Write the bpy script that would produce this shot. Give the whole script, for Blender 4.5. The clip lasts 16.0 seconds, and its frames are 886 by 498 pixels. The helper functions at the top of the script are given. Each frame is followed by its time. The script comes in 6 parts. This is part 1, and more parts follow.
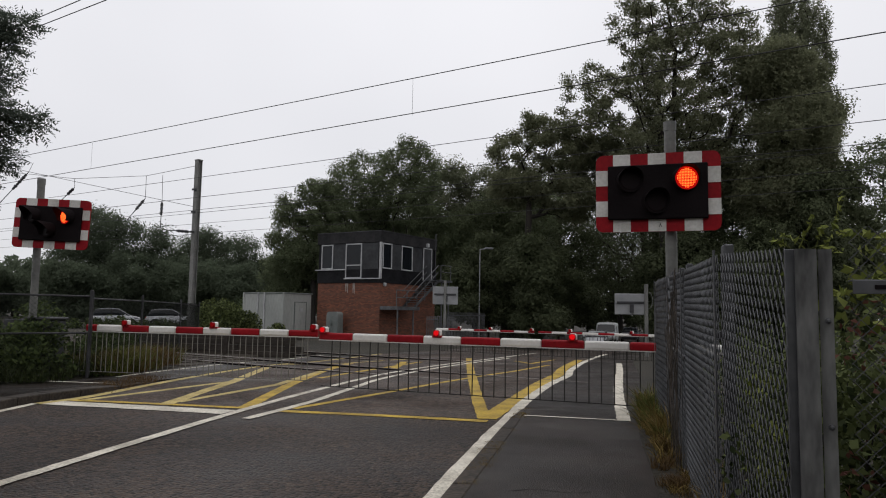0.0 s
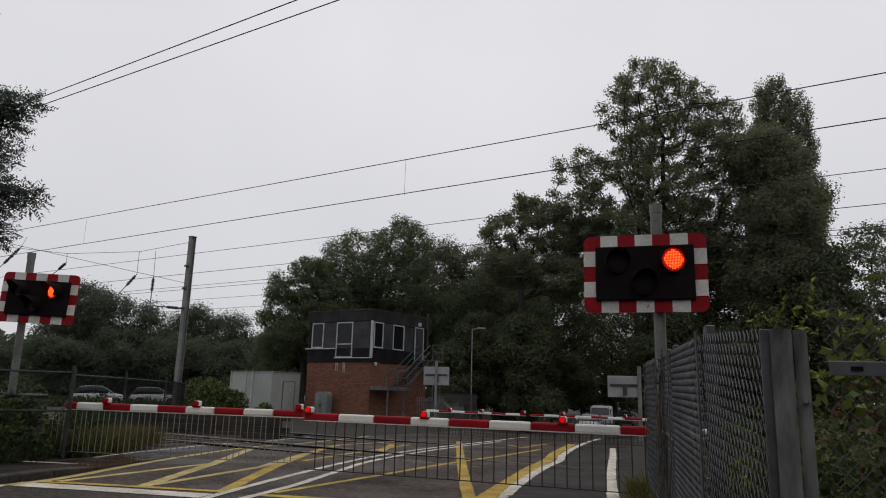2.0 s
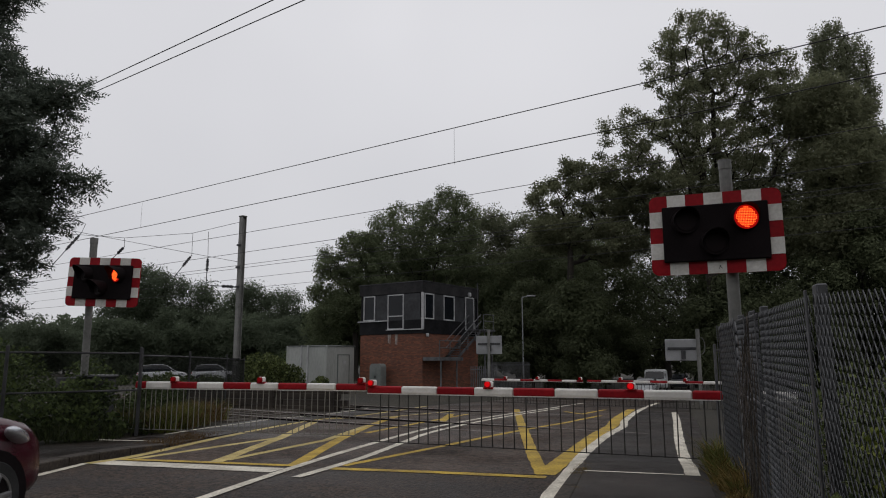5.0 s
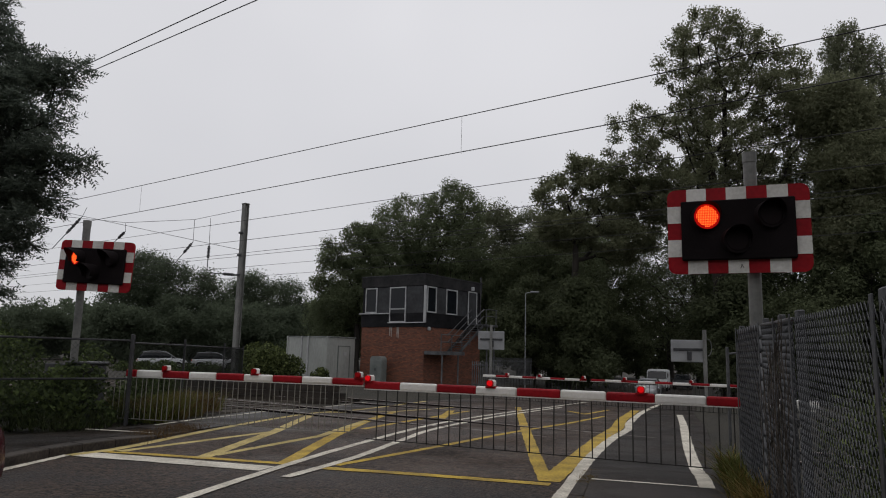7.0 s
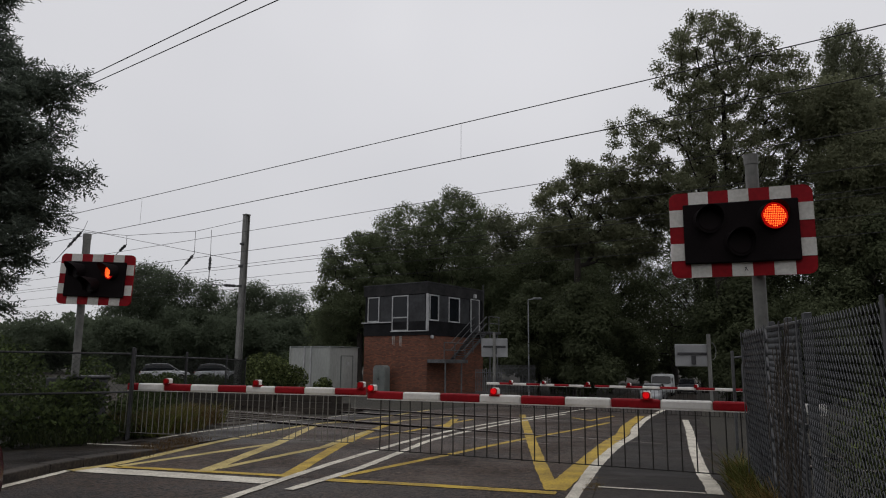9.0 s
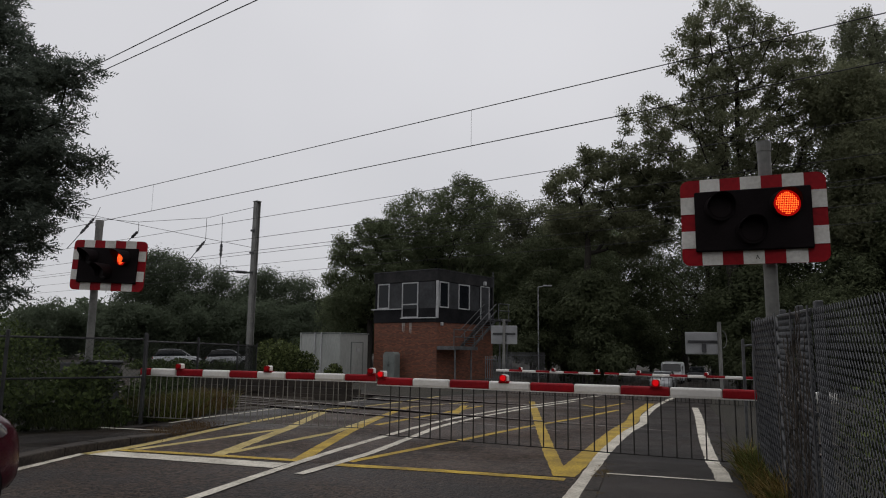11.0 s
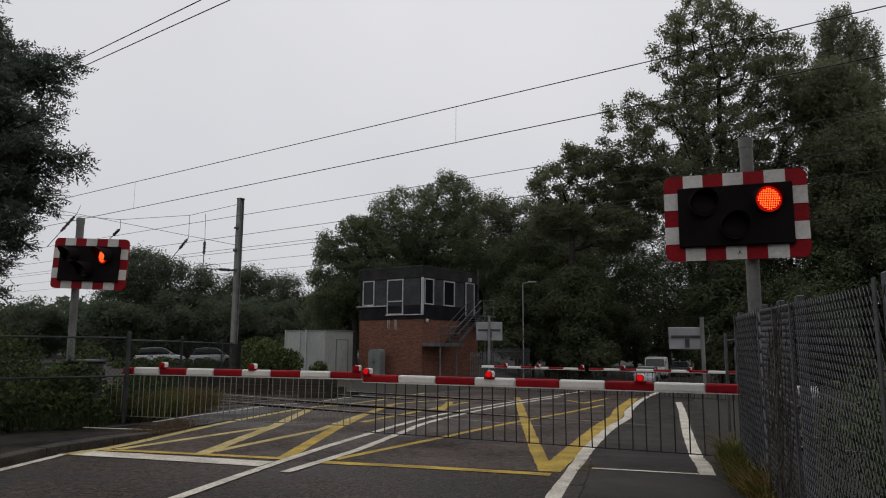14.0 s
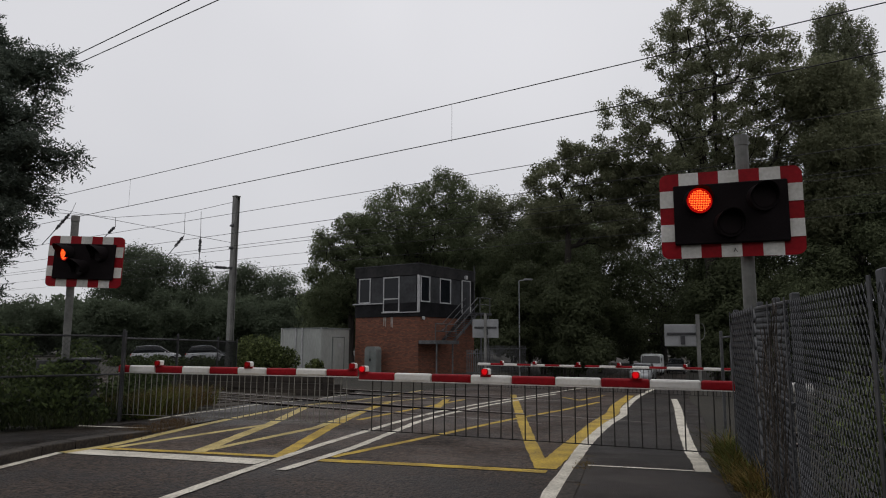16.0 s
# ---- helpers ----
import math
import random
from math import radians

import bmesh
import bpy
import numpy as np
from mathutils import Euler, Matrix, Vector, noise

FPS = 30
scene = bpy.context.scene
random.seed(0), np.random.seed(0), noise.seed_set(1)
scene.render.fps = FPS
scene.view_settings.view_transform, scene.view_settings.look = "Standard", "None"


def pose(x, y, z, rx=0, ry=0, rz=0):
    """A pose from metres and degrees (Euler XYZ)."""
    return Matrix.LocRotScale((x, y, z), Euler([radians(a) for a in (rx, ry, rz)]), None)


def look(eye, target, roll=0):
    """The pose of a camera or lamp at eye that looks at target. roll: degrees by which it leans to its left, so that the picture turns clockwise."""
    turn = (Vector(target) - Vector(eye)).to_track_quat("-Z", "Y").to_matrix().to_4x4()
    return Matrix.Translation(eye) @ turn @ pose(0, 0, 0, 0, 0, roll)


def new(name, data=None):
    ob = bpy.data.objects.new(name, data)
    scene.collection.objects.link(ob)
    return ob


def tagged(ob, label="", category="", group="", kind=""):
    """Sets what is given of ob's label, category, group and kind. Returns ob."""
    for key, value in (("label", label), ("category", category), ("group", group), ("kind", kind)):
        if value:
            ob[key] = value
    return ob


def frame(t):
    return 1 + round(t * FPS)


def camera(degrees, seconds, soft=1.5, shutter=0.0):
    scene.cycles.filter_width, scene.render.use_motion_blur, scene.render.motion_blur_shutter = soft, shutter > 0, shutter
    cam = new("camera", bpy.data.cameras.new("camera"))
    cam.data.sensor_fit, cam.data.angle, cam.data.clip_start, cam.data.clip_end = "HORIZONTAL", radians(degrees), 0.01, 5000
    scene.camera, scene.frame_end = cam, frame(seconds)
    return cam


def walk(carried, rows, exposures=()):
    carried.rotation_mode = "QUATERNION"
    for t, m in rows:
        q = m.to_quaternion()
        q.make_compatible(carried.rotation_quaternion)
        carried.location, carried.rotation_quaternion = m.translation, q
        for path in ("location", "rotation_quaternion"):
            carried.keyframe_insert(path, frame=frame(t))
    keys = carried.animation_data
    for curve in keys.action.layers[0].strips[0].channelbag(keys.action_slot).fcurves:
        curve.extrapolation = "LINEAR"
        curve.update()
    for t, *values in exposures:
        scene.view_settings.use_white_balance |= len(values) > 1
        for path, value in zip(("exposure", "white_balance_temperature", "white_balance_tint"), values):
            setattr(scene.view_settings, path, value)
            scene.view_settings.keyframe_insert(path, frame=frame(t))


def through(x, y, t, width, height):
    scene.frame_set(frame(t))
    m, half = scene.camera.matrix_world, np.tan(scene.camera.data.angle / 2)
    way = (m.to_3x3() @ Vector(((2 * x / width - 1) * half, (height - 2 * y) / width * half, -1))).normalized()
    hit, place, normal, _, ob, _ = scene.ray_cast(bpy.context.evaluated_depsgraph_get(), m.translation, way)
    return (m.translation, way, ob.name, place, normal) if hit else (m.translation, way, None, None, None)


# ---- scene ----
cam = camera(65.47, 16.0, 1.05)
PATH = [
    (0, (0.0, 0.0, 1.365), (0.004, 1.992, 1.549), 1.0),
    (0.5, (0.015, 0.024, 1.362), (0.017, 2.018, 1.529), 1.0),
    (1, (0.011, 0.008, 1.364), (0.052, 1.998, 1.563), 0.0),
    (1.5, (0.025, -0.004, 1.357), (0.094, 1.979, 1.613), -0.1),
    (2, (0.063, 0.003, 1.356), (0.081, 1.96, 1.768), 1.6),
    (2.5, (0.085, 0.012, 1.347), (0.058, 1.983, 1.69), 1.0),
    (3, (0.099, 0.008, 1.349), (0.077, 1.978, 1.691), 0.1),
    (3.5, (0.103, 0.009, 1.35), (0.089, 1.983, 1.672), 0.4),
    (4, (0.091, 0.058, 1.356), (0.022, 2.038, 1.628), 1.7),
    (4.5, (-0.027, 0.145, 1.371), (-0.072, 2.116, 1.705), 0.8),
    (5, (-0.137, 0.183, 1.375), (-0.247, 2.154, 1.7), -0.1),
    (5.2, (-0.138, 0.226, 1.376), (-0.274, 2.198, 1.679), -0.2),
    (7.3, (-0.163, 0.72, 1.427), (-0.283, 2.692, 1.737), 1.5),
    (7.5, (-0.159, 0.735, 1.431), (-0.287, 2.699, 1.785), 1.2),
    (8, (-0.175, 0.721, 1.435), (-0.287, 2.686, 1.789), 1.8),
    (8.2, (-0.166, 0.737, 1.432), (-0.281, 2.706, 1.765), 0.5),
    (10.3, (-0.153, 0.731, 1.424), (-0.298, 2.699, 1.749), 0.8),
    (10.5, (-0.152, 0.735, 1.425), (-0.296, 2.707, 1.724), 0.6),
    (11, (-0.153, 0.733, 1.425), (-0.309, 2.706, 1.717), 0.8),
    (11.5, (-0.152, 0.734, 1.43), (-0.295, 2.709, 1.714), 0.8),
    (12, (-0.152, 0.742, 1.43), (-0.284, 2.718, 1.702), 0.5),
    (12.5, (-0.154, 0.737, 1.429), (-0.275, 2.714, 1.701), 0.5),
    (13, (-0.155, 0.742, 1.424), (-0.272, 2.72, 1.696), 0.5),
    (13.5, (-0.148, 0.744, 1.43), (-0.269, 2.722, 1.704), 0.3),
    (14, (-0.159, 0.731, 1.425), (-0.271, 2.708, 1.708), 0.4),
    (14.5, (-0.154, 0.739, 1.431), (-0.266, 2.716, 1.714), 0.3),
    (15, (-0.156, 0.731, 1.425), (-0.259, 2.709, 1.703), 0.2),
    (15.5, (-0.155, 0.732, 1.432), (-0.253, 2.71, 1.71), 0.4),
    (16, (-0.157, 0.735, 1.427), (-0.258, 2.714, 1.703), 0.3),
]
EXPOSURES = [(0.0, 0.32, 6500.0, 12.0), (1.0, 0.30, 6500.0, 12.0), (1.5, 0.27, 6500.0, 12.0), (2.0, 0.09, 6500.0, 12.0), (2.5, -0.07, 6500.0, 12.0), (3.0, -0.13, 6500.0, 12.0), (3.5, -0.14, 6500.0, 12.0), (4.0, -0.05, 6500.0, 12.0), (5.0, 0.01, 6500.0, 12.0), (7.5, 0.03, 6500.0, 12.0), (10.5, -0.04, 6500.0, 12.0), (11.5, -0.01, 6500.0, 12.0), (12.5, 0.05, 6500.0, 12.0), (16.0, 0.05, 6500.0, 12.0)]
walk(cam, [(t, look(eye, target, roll)) for t, eye, target, roll in PATH], EXPOSURES)

# ---- sky and sun: a flat overcast ----
world = bpy.data.worlds.new("overcast_sky")
scene.world = world
world.use_nodes = True
wn, wl = world.node_tree.nodes, world.node_tree.links
wn.clear()
w_out, w_bg = wn.new("ShaderNodeOutputWorld"), wn.new("ShaderNodeBackground")
w_sky = wn.new("ShaderNodeTexSky")
w_sky.sky_type, w_sky.sun_disc = "NISHITA", False
w_sky.sun_elevation, w_sky.sun_rotation = radians(48), radians(200)
w_scale = wn.new("ShaderNodeVectorMath")
w_scale.operation = "SCALE"
w_scale.inputs["Scale"].default_value = 0.09
w_co, w_noise, w_ramp, w_mix = wn.new("ShaderNodeTexCoord"), wn.new("ShaderNodeTexNoise"), wn.new("ShaderNodeValToRGB"), wn.new("ShaderNodeMixRGB")
w_noise.inputs["Scale"].default_value, w_noise.inputs["Detail"].default_value = 1.6, 3.0
w_ramp.color_ramp.elements[0].position, w_ramp.color_ramp.elements[1].position = 0.3, 0.75
w_ramp.color_ramp.elements[0].color = (0.640, 0.648, 0.670, 1)
w_ramp.color_ramp.elements[1].color = (0.745, 0.750, 0.768, 1)
w_mix.inputs[0].default_value = 0.94
wl.new(w_co.outputs["Generated"], w_noise.inputs["Vector"])
wl.new(w_noise.outputs["Fac"], w_ramp.inputs[0])
wl.new(w_sky.outputs[0], w_scale.inputs[0])
wl.new(w_scale.outputs[0], w_mix.inputs[1])
wl.new(w_ramp.outputs[0], w_mix.inputs[2])
# an overcast sky is a little darker towards the horizon
w_sep, w_fall, w_mul = wn.new("ShaderNodeSeparateXYZ"), wn.new("ShaderNodeMapRange"), wn.new("ShaderNodeVectorMath")
w_fall.inputs["From Min"].default_value, w_fall.inputs["From Max"].default_value = 0.02, 0.45
w_fall.inputs["To Min"].default_value, w_fall.inputs["To Max"].default_value = 0.88, 1.02
w_mul.operation = "SCALE"
wl.new(w_co.outputs["Generated"], w_sep.inputs[0])
wl.new(w_sep.outputs[2], w_fall.inputs[0])
wl.new(w_mix.outputs[0], w_mul.inputs[0])
wl.new(w_fall.outputs[0], w_mul.inputs["Scale"])
wl.new(w_mul.outputs[0], w_bg.inputs[0])
wl.new(w_bg.outputs[0], w_out.inputs[0])
w_bg.inputs[1].default_value = 1.0
sun = new("sun", bpy.data.lights.new("sun", "SUN"))
sun.data.energy, sun.data.angle, sun.data.color = 0.3, radians(40), (1.0, 0.97, 0.93)
sun.matrix_basis = look((0, 0, 60), (-8, 22, 0))


# ---- materials ----
def nodes_of(name):
    m = bpy.data.materials.new(name)
    m.use_nodes = True
    return m, m.node_tree.nodes, m.node_tree.links, m.node_tree.nodes["Principled BSDF"]


def surface(name, dark, light, rough=0.7, metal=0.0, coarse=1.5, fine=40.0, bump=0.15, spread=0.25, stretch=(1, 1, 1), spec=0.5, island=False, depth=0.01, grain=0.6):
    """Two tones mixed by a coarse and a fine noise, with relief."""
    m, n, l, b = nodes_of(name)
    co, mp = n.new("ShaderNodeTexCoord"), n.new("ShaderNodeMapping")
    mp.inputs["Scale"].default_value = stretch
    l.new(co.outputs["Object"], mp.inputs[0])
    a, f = n.new("ShaderNodeTexNoise"), n.new("ShaderNodeTexNoise")
    a.inputs["Scale"].default_value, a.inputs["Detail"].default_value = coarse, 6.0
    f.inputs["Scale"].default_value, f.inputs["Detail"].default_value = fine, 3.0
    l.new(mp.outputs[0], a.inputs["Vector"])
    l.new(mp.outputs[0], f.inputs["Vector"])
    mix = n.new("ShaderNodeMath")
    mix.operation = "MULTIPLY_ADD"
    l.new(f.outputs["Fac"], mix.inputs[0])
    mix.inputs[1].default_value = grain
    sc = n.new("ShaderNodeMath")
    sc.operation = "MULTIPLY_ADD"
    l.new(a.outputs["Fac"], sc.inputs[0])
    sc.inputs[1].default_value, sc.inputs[2].default_value = 1.2, -0.1 - grain / 2
    l.new(sc.outputs[0], mix.inputs[2])
    ramp = n.new("ShaderNodeValToRGB")
    ramp.color_ramp.elements[0].position, ramp.color_ramp.elements[1].position = 0.5 - spread, 0.5 + spread
    ramp.color_ramp.elements[0].color, ramp.color_ramp.elements[1].color = (*dark, 1), (*light, 1)
    l.new(mix.outputs[0], ramp.inputs[0])
    out = ramp.outputs[0]
    if island:
        geo, hsv = n.new("ShaderNodeNewGeometry"), n.new("ShaderNodeHueSaturation")
        mr = n.new("ShaderNodeMapRange")
        mr.inputs["To Min"].default_value, mr.inputs["To Max"].default_value = 0.55, 1.5
        l.new(geo.outputs["Random Per Island"], mr.inputs[0])
        l.new(mr.outputs[0], hsv.inputs["Value"])
        l.new(out, hsv.inputs["Color"])
        out = hsv.outputs[0]
    l.new(out, b.inputs["Base Color"])
    b.inputs["Roughness"].default_value, b.inputs["Metallic"].default_value = rough, metal
    b.inputs["Specular IOR Level"].default_value = spec
    if bump:
        bp = n.new("ShaderNodeBump")
        bp.inputs["Strength"].default_value, bp.inputs["Distance"].default_value = bump, depth
        l.new(f.outputs["Fac"], bp.inputs["Height"])
        l.new(bp.outputs[0], b.inputs["Normal"])
    return m


def leaf_material(name, dark, light, through=0.25):
    """Thin leaves: two greens by island, some light passing through."""
    m, n, l, b = nodes_of(name)
    geo, ramp = n.new("ShaderNodeNewGeometry"), n.new("ShaderNodeValToRGB")
    ramp.color_ramp.elements[0].color, ramp.color_ramp.elements[1].color = (*dark, 1), (*light, 1)
    l.new(geo.outputs["Random Per Island"], ramp.inputs[0])
    co, nz, mx = n.new("ShaderNodeTexCoord"), n.new("ShaderNodeTexNoise"), n.new("ShaderNodeMixRGB")
    nz.inputs["Scale"].default_value = 0.35
    l.new(co.outputs["Object"], nz.inputs["Vector"])
    mx.blend_type = "MULTIPLY"
    mx.inputs[0].default_value = 0.6
    l.new(ramp.outputs[0], mx.inputs[1])
    l.new(nz.outputs["Fac"], mx.inputs[2])
    dim = n.new("ShaderNodeHueSaturation")
    dim.inputs["Value"].default_value = 1.5
    dim.inputs["Saturation"].default_value = 0.95
    l.new(mx.outputs[0], dim.inputs["Color"])
    l.new(dim.outputs[0], b.inputs["Base Color"])
    b.inputs["Roughness"].default_value, b.inputs["Specular IOR Level"].default_value = 0.7, 0.12
    tr, ms = n.new("ShaderNodeBsdfTranslucent"), n.new("ShaderNodeMixShader")
    l.new(dim.outputs[0], tr.inputs[0])
    ms.inputs[0].default_value = through
    l.new(b.outputs[0], ms.inputs[1])
    l.new(tr.outputs[0], ms.inputs[2])
    l.new(ms.outputs[0], n["Material Output"].inputs[0])
    return m


def glow(name, colour, strength, base=(0.3, 0.01, 0.01)):
    m, n, l, b = nodes_of(name)
    b.inputs["Base Color"].default_value = (*base, 1)
    b.inputs["Emission Color"].default_value = (*colour, 1)
    b.inputs["Emission Strength"].default_value = strength
    b.inputs["Specular IOR Level"].default_value = 0.1
    return m


def glass_material(name, tint=(0.02, 0.025, 0.03), rough=0.08):
    m, n, l, b = nodes_of(name)
    b.inputs["Base Color"].default_value, b.inputs["Roughness"].default_value = (*tint, 1), rough
    b.inputs["Specular IOR Level"].default_value = 0.6
    return m


def asphalt_material(name, dark, light, patch=0.35, stones=46.0, contrast=(0.35, 1.75), spec=0.22, relief=1.0, sheen=(0.48, 0.78), grain=1.5):
    """Worn asphalt: single stones, mottling, damp patches."""
    m = surface(name, dark, light, rough=0.75, coarse=0.7, fine=9.0, bump=0.0, spread=0.22, spec=spec, grain=grain)
    n, l = m.node_tree.nodes, m.node_tree.links
    b = n["Principled BSDF"]
    tone = b.inputs["Base Color"].links[0].from_socket
    co, vo, sp, mr, hs = n.new("ShaderNodeTexCoord"), n.new("ShaderNodeTexVoronoi"), n.new("ShaderNodeSeparateColor"), n.new("ShaderNodeMapRange"), n.new("ShaderNodeHueSaturation")
    vo.inputs["Scale"].default_value = stones
    l.new(co.outputs["Object"], vo.inputs["Vector"])
    l.new(vo.outputs["Color"], sp.inputs[0])
    l.new(sp.outputs[0], mr.inputs[0])
    mr.inputs["To Min"].default_value, mr.inputs["To Max"].default_value = contrast
    l.new(mr.outputs[0], hs.inputs["Value"])
    l.new(tone, hs.inputs["Color"])
    l.new(hs.outputs[0], b.inputs["Base Color"])
    bp = n.new("ShaderNodeBump")
    bp.inputs["Strength"].default_value, bp.inputs["Distance"].default_value = relief, 0.014
    bp.invert = True
    l.new(vo.outputs["Distance"], bp.inputs["Height"])
    l.new(bp.outputs[0], b.inputs["Normal"])
    big, rr = n.new("ShaderNodeTexNoise"), n.new("ShaderNodeMapRange")
    big.inputs["Scale"].default_value, big.inputs["Detail"].default_value = patch, 5.0
    l.new(co.outputs["Object"], big.inputs["Vector"])
    l.new(big.outputs["Fac"], rr.inputs[0])
    rr.inputs["From Min"].default_value, rr.inputs["From Max"].default_value = 0.4, 0.65
    rr.inputs["To Min"].default_value, rr.inputs["To Max"].default_value = sheen
    l.new(rr.outputs[0], b.inputs["Roughness"])
    return m


def brick_material():
    m, n, l, b = nodes_of("red_brick")
    co, br, mp = n.new("ShaderNodeTexCoord"), n.new("ShaderNodeTexBrick"), n.new("ShaderNodeMapping")
    cx, sep, add = n.new("ShaderNodeCombineXYZ"), n.new("ShaderNodeSeparateXYZ"), n.new("ShaderNodeMath")
    l.new(co.outputs["Object"], sep.inputs[0])
    l.new(sep.outputs[0], add.inputs[0])
    l.new(sep.outputs[1], add.inputs[1])
    l.new(add.outputs[0], cx.inputs[0])
    l.new(sep.outputs[2], cx.inputs[1])
    l.new(cx.outputs[0], mp.inputs[0])
    l.new(mp.outputs[0], br.inputs["Vector"])
    br.inputs["Color1"].default_value, br.inputs["Color2"].default_value = (0.145, 0.050, 0.029, 1), (0.30, 0.104, 0.054, 1)
    br.inputs["Mortar"].default_value = (0.105, 0.070, 0.054, 1)
    br.inputs["Scale"].default_value = 1.0
    br.inputs["Brick Width"].default_value, br.inputs["Row Height"].default_value, br.inputs["Mortar Size"].default_value = 0.225, 0.075, 0.01
    nz, mx = n.new("ShaderNodeTexNoise"), n.new("ShaderNodeMixRGB")
    nz.inputs["Scale"].default_value, nz.inputs["Detail"].default_value = 1.3, 6.0
    l.new(co.outputs["Object"], nz.inputs["Vector"])
    mx.blend_type = "MULTIPLY"
    mx.inputs[0].default_value = 0.5
    l.new(br.outputs["Color"], mx.inputs[1])
    l.new(nz.outputs["Fac"], mx.inputs[2])
    l.new(mx.outputs[0], b.inputs["Base Color"])
    b.inputs["Roughness"].default_value = 0.9
    bp = n.new("ShaderNodeBump")
    bp.inputs["Strength"].default_value = 0.5
    l.new(br.outputs["Fac"], bp.inputs["Height"])
    bp.invert = True
    l.new(bp.outputs[0], b.inputs["Normal"])
    return m


ASPHALT = asphalt_material("road_asphalt", (0.0096, 0.0062, 0.0045), (0.0395, 0.0268, 0.0190), 0.35, 34.0, (0.0, 2.6), 0.24, 1.0, (0.46, 0.74), 0.7)
PAVING = asphalt_material("footway_asphalt", (0.0106, 0.0074, 0.0055), (0.0262, 0.0184, 0.0136), 0.8, 90.0, (0.6, 1.4), 0.24, 0.35, (0.42, 0.66), 0.8)
DAMP_PAVING = asphalt_material("damp_dirty_footway", (0.005, 0.0034, 0.0022), (0.017, 0.0115, 0.0070), 0.8, 34.0, (0.4, 1.6), 0.08)
KERB = surface("kerb_concrete", (0.018, 0.0135, 0.0098), (0.064, 0.050, 0.038), 0.9, coarse=2.0, fine=25, bump=0.5, grain=1.2)
SOIL = surface("verge_soil_and_grass", (0.009, 0.0075, 0.004), (0.030, 0.024, 0.012), 0.95, coarse=0.4, fine=12, bump=0.8, depth=0.05)
WHITE_LINE = surface("worn_white_paint", (0.36, 0.325, 0.26), (0.76, 0.71, 0.60), 0.7, coarse=2.5, fine=45, bump=0.4, spread=0.26, grain=1.2)
YELLOW_LINE = surface("worn_yellow_paint", (0.20, 0.13, 0.016), (0.60, 0.40, 0.036), 0.7, coarse=2.0, fine=45, bump=0.4, spread=0.30, grain=1.2)
CREAM_LINE = surface("faded_yellow_paint", (0.26, 0.19, 0.05), (0.62, 0.49, 0.18), 0.7, coarse=2.0, fine=45, bump=0.4, spread=0.28, grain=1.2)
RED = surface("red_reflective_sheet", (0.20, 0.0035, 0.008), (0.34, 0.007, 0.013), 0.5, coarse=1.2, fine=20, bump=0.03, spec=0.2)
BOOM_WHITE = surface("clean_white_boom_sheet", (0.68, 0.66, 0.62), (0.84, 0.82, 0.78), 0.4, coarse=2.2, fine=25, bump=0.0)
WHITE = surface("white_reflective_sheet", (0.48, 0.46, 0.42), (0.74, 0.72, 0.68), 0.4, coarse=2.2, fine=25, bump=0.03)
BLACK = surface("matt_black_board", (0.0080, 0.0060, 0.0066), (0.0145, 0.0112, 0.0122), 0.8, coarse=2, bump=0.02, spec=0.06)
LENS_OFF = glass_material("dark_lens", (0.010, 0.006, 0.007), 0.5)
LENS_OFF.node_tree.nodes["Principled BSDF"].inputs["Specular IOR Level"].default_value = 0.12
LED = glow("led_dots", (1.0, 0.11, 0.016), 3.4, (0.25, 0.01, 0.01))
# backing glows between the dots; its rim imitates red light spilt on the hood
LED_BACK = glow("led_backing_and_halo", (1.0, 0.005, 0.003), 0.32, (0.06, 0.003, 0.003))
RED_LAMP = glow("lit_red_lamp", (1.0, 0.006, 0.010), 0.5, (0.12, 0.002, 0.003))
DIM_LAMP = glow("weak_red_lamp", (1.0, 0.008, 0.012), 0.07, (0.16, 0.003, 0.005))
HEADLAMP = glow("lit_headlamp", (1.0, 0.93, 0.8), 6.0, (0.8, 0.8, 0.8))
POST_GREY = surface("painted_grey_steel", (0.10, 0.10, 0.095), (0.20, 0.20, 0.185), 0.55, coarse=1.5, fine=18, bump=0.05)
GALV = surface("weathered_galvanised_steel", (0.045, 0.046, 0.049), (0.160, 0.163, 0.170), 0.5, 0.45, coarse=1.6, fine=14, bump=0.06, spread=0.3)
GALV_MESH = surface("dull_galvanised_mesh", (0.040, 0.041, 0.044), (0.112, 0.115, 0.122), 0.45, 0.4, coarse=0.9, fine=10, bump=0.0)
GREEN_WIRE = surface("green_coated_wire", (0.006, 0.008, 0.006), (0.020, 0.024, 0.020), 0.7, coarse=2, bump=0.0, spec=0.2)
DARK_STEEL = surface("dark_steel", (0.03, 0.03, 0.032), (0.08, 0.08, 0.085), 0.5, 0.5, coarse=2, bump=0.05)
WIRE = surface("overhead_wire", (0.02, 0.02, 0.02), (0.05, 0.05, 0.05), 0.5, 0.6, bump=0.0)
RAIL = surface("rail_steel", (0.10, 0.07, 0.05), (0.30, 0.27, 0.25), 0.4, 0.8, coarse=3, bump=0.05)
BALLAST = surface("track_ballast", (0.022, 0.018, 0.014), (0.085, 0.070, 0.054), 0.95, coarse=2.0, fine=22, bump=1.0, depth=0.05)
BRICK = brick_material()
CLADDING = surface("dark_cladding", (0.006, 0.006, 0.007), (0.018, 0.018, 0.020), 0.6, coarse=1.0, fine=6, bump=0.05, spec=0.10)
FASCIA = surface("dark_roof_fascia", (0.015, 0.015, 0.016), (0.038, 0.037, 0.038), 0.7, coarse=1.0, fine=6, bump=0.05, spec=0.12)
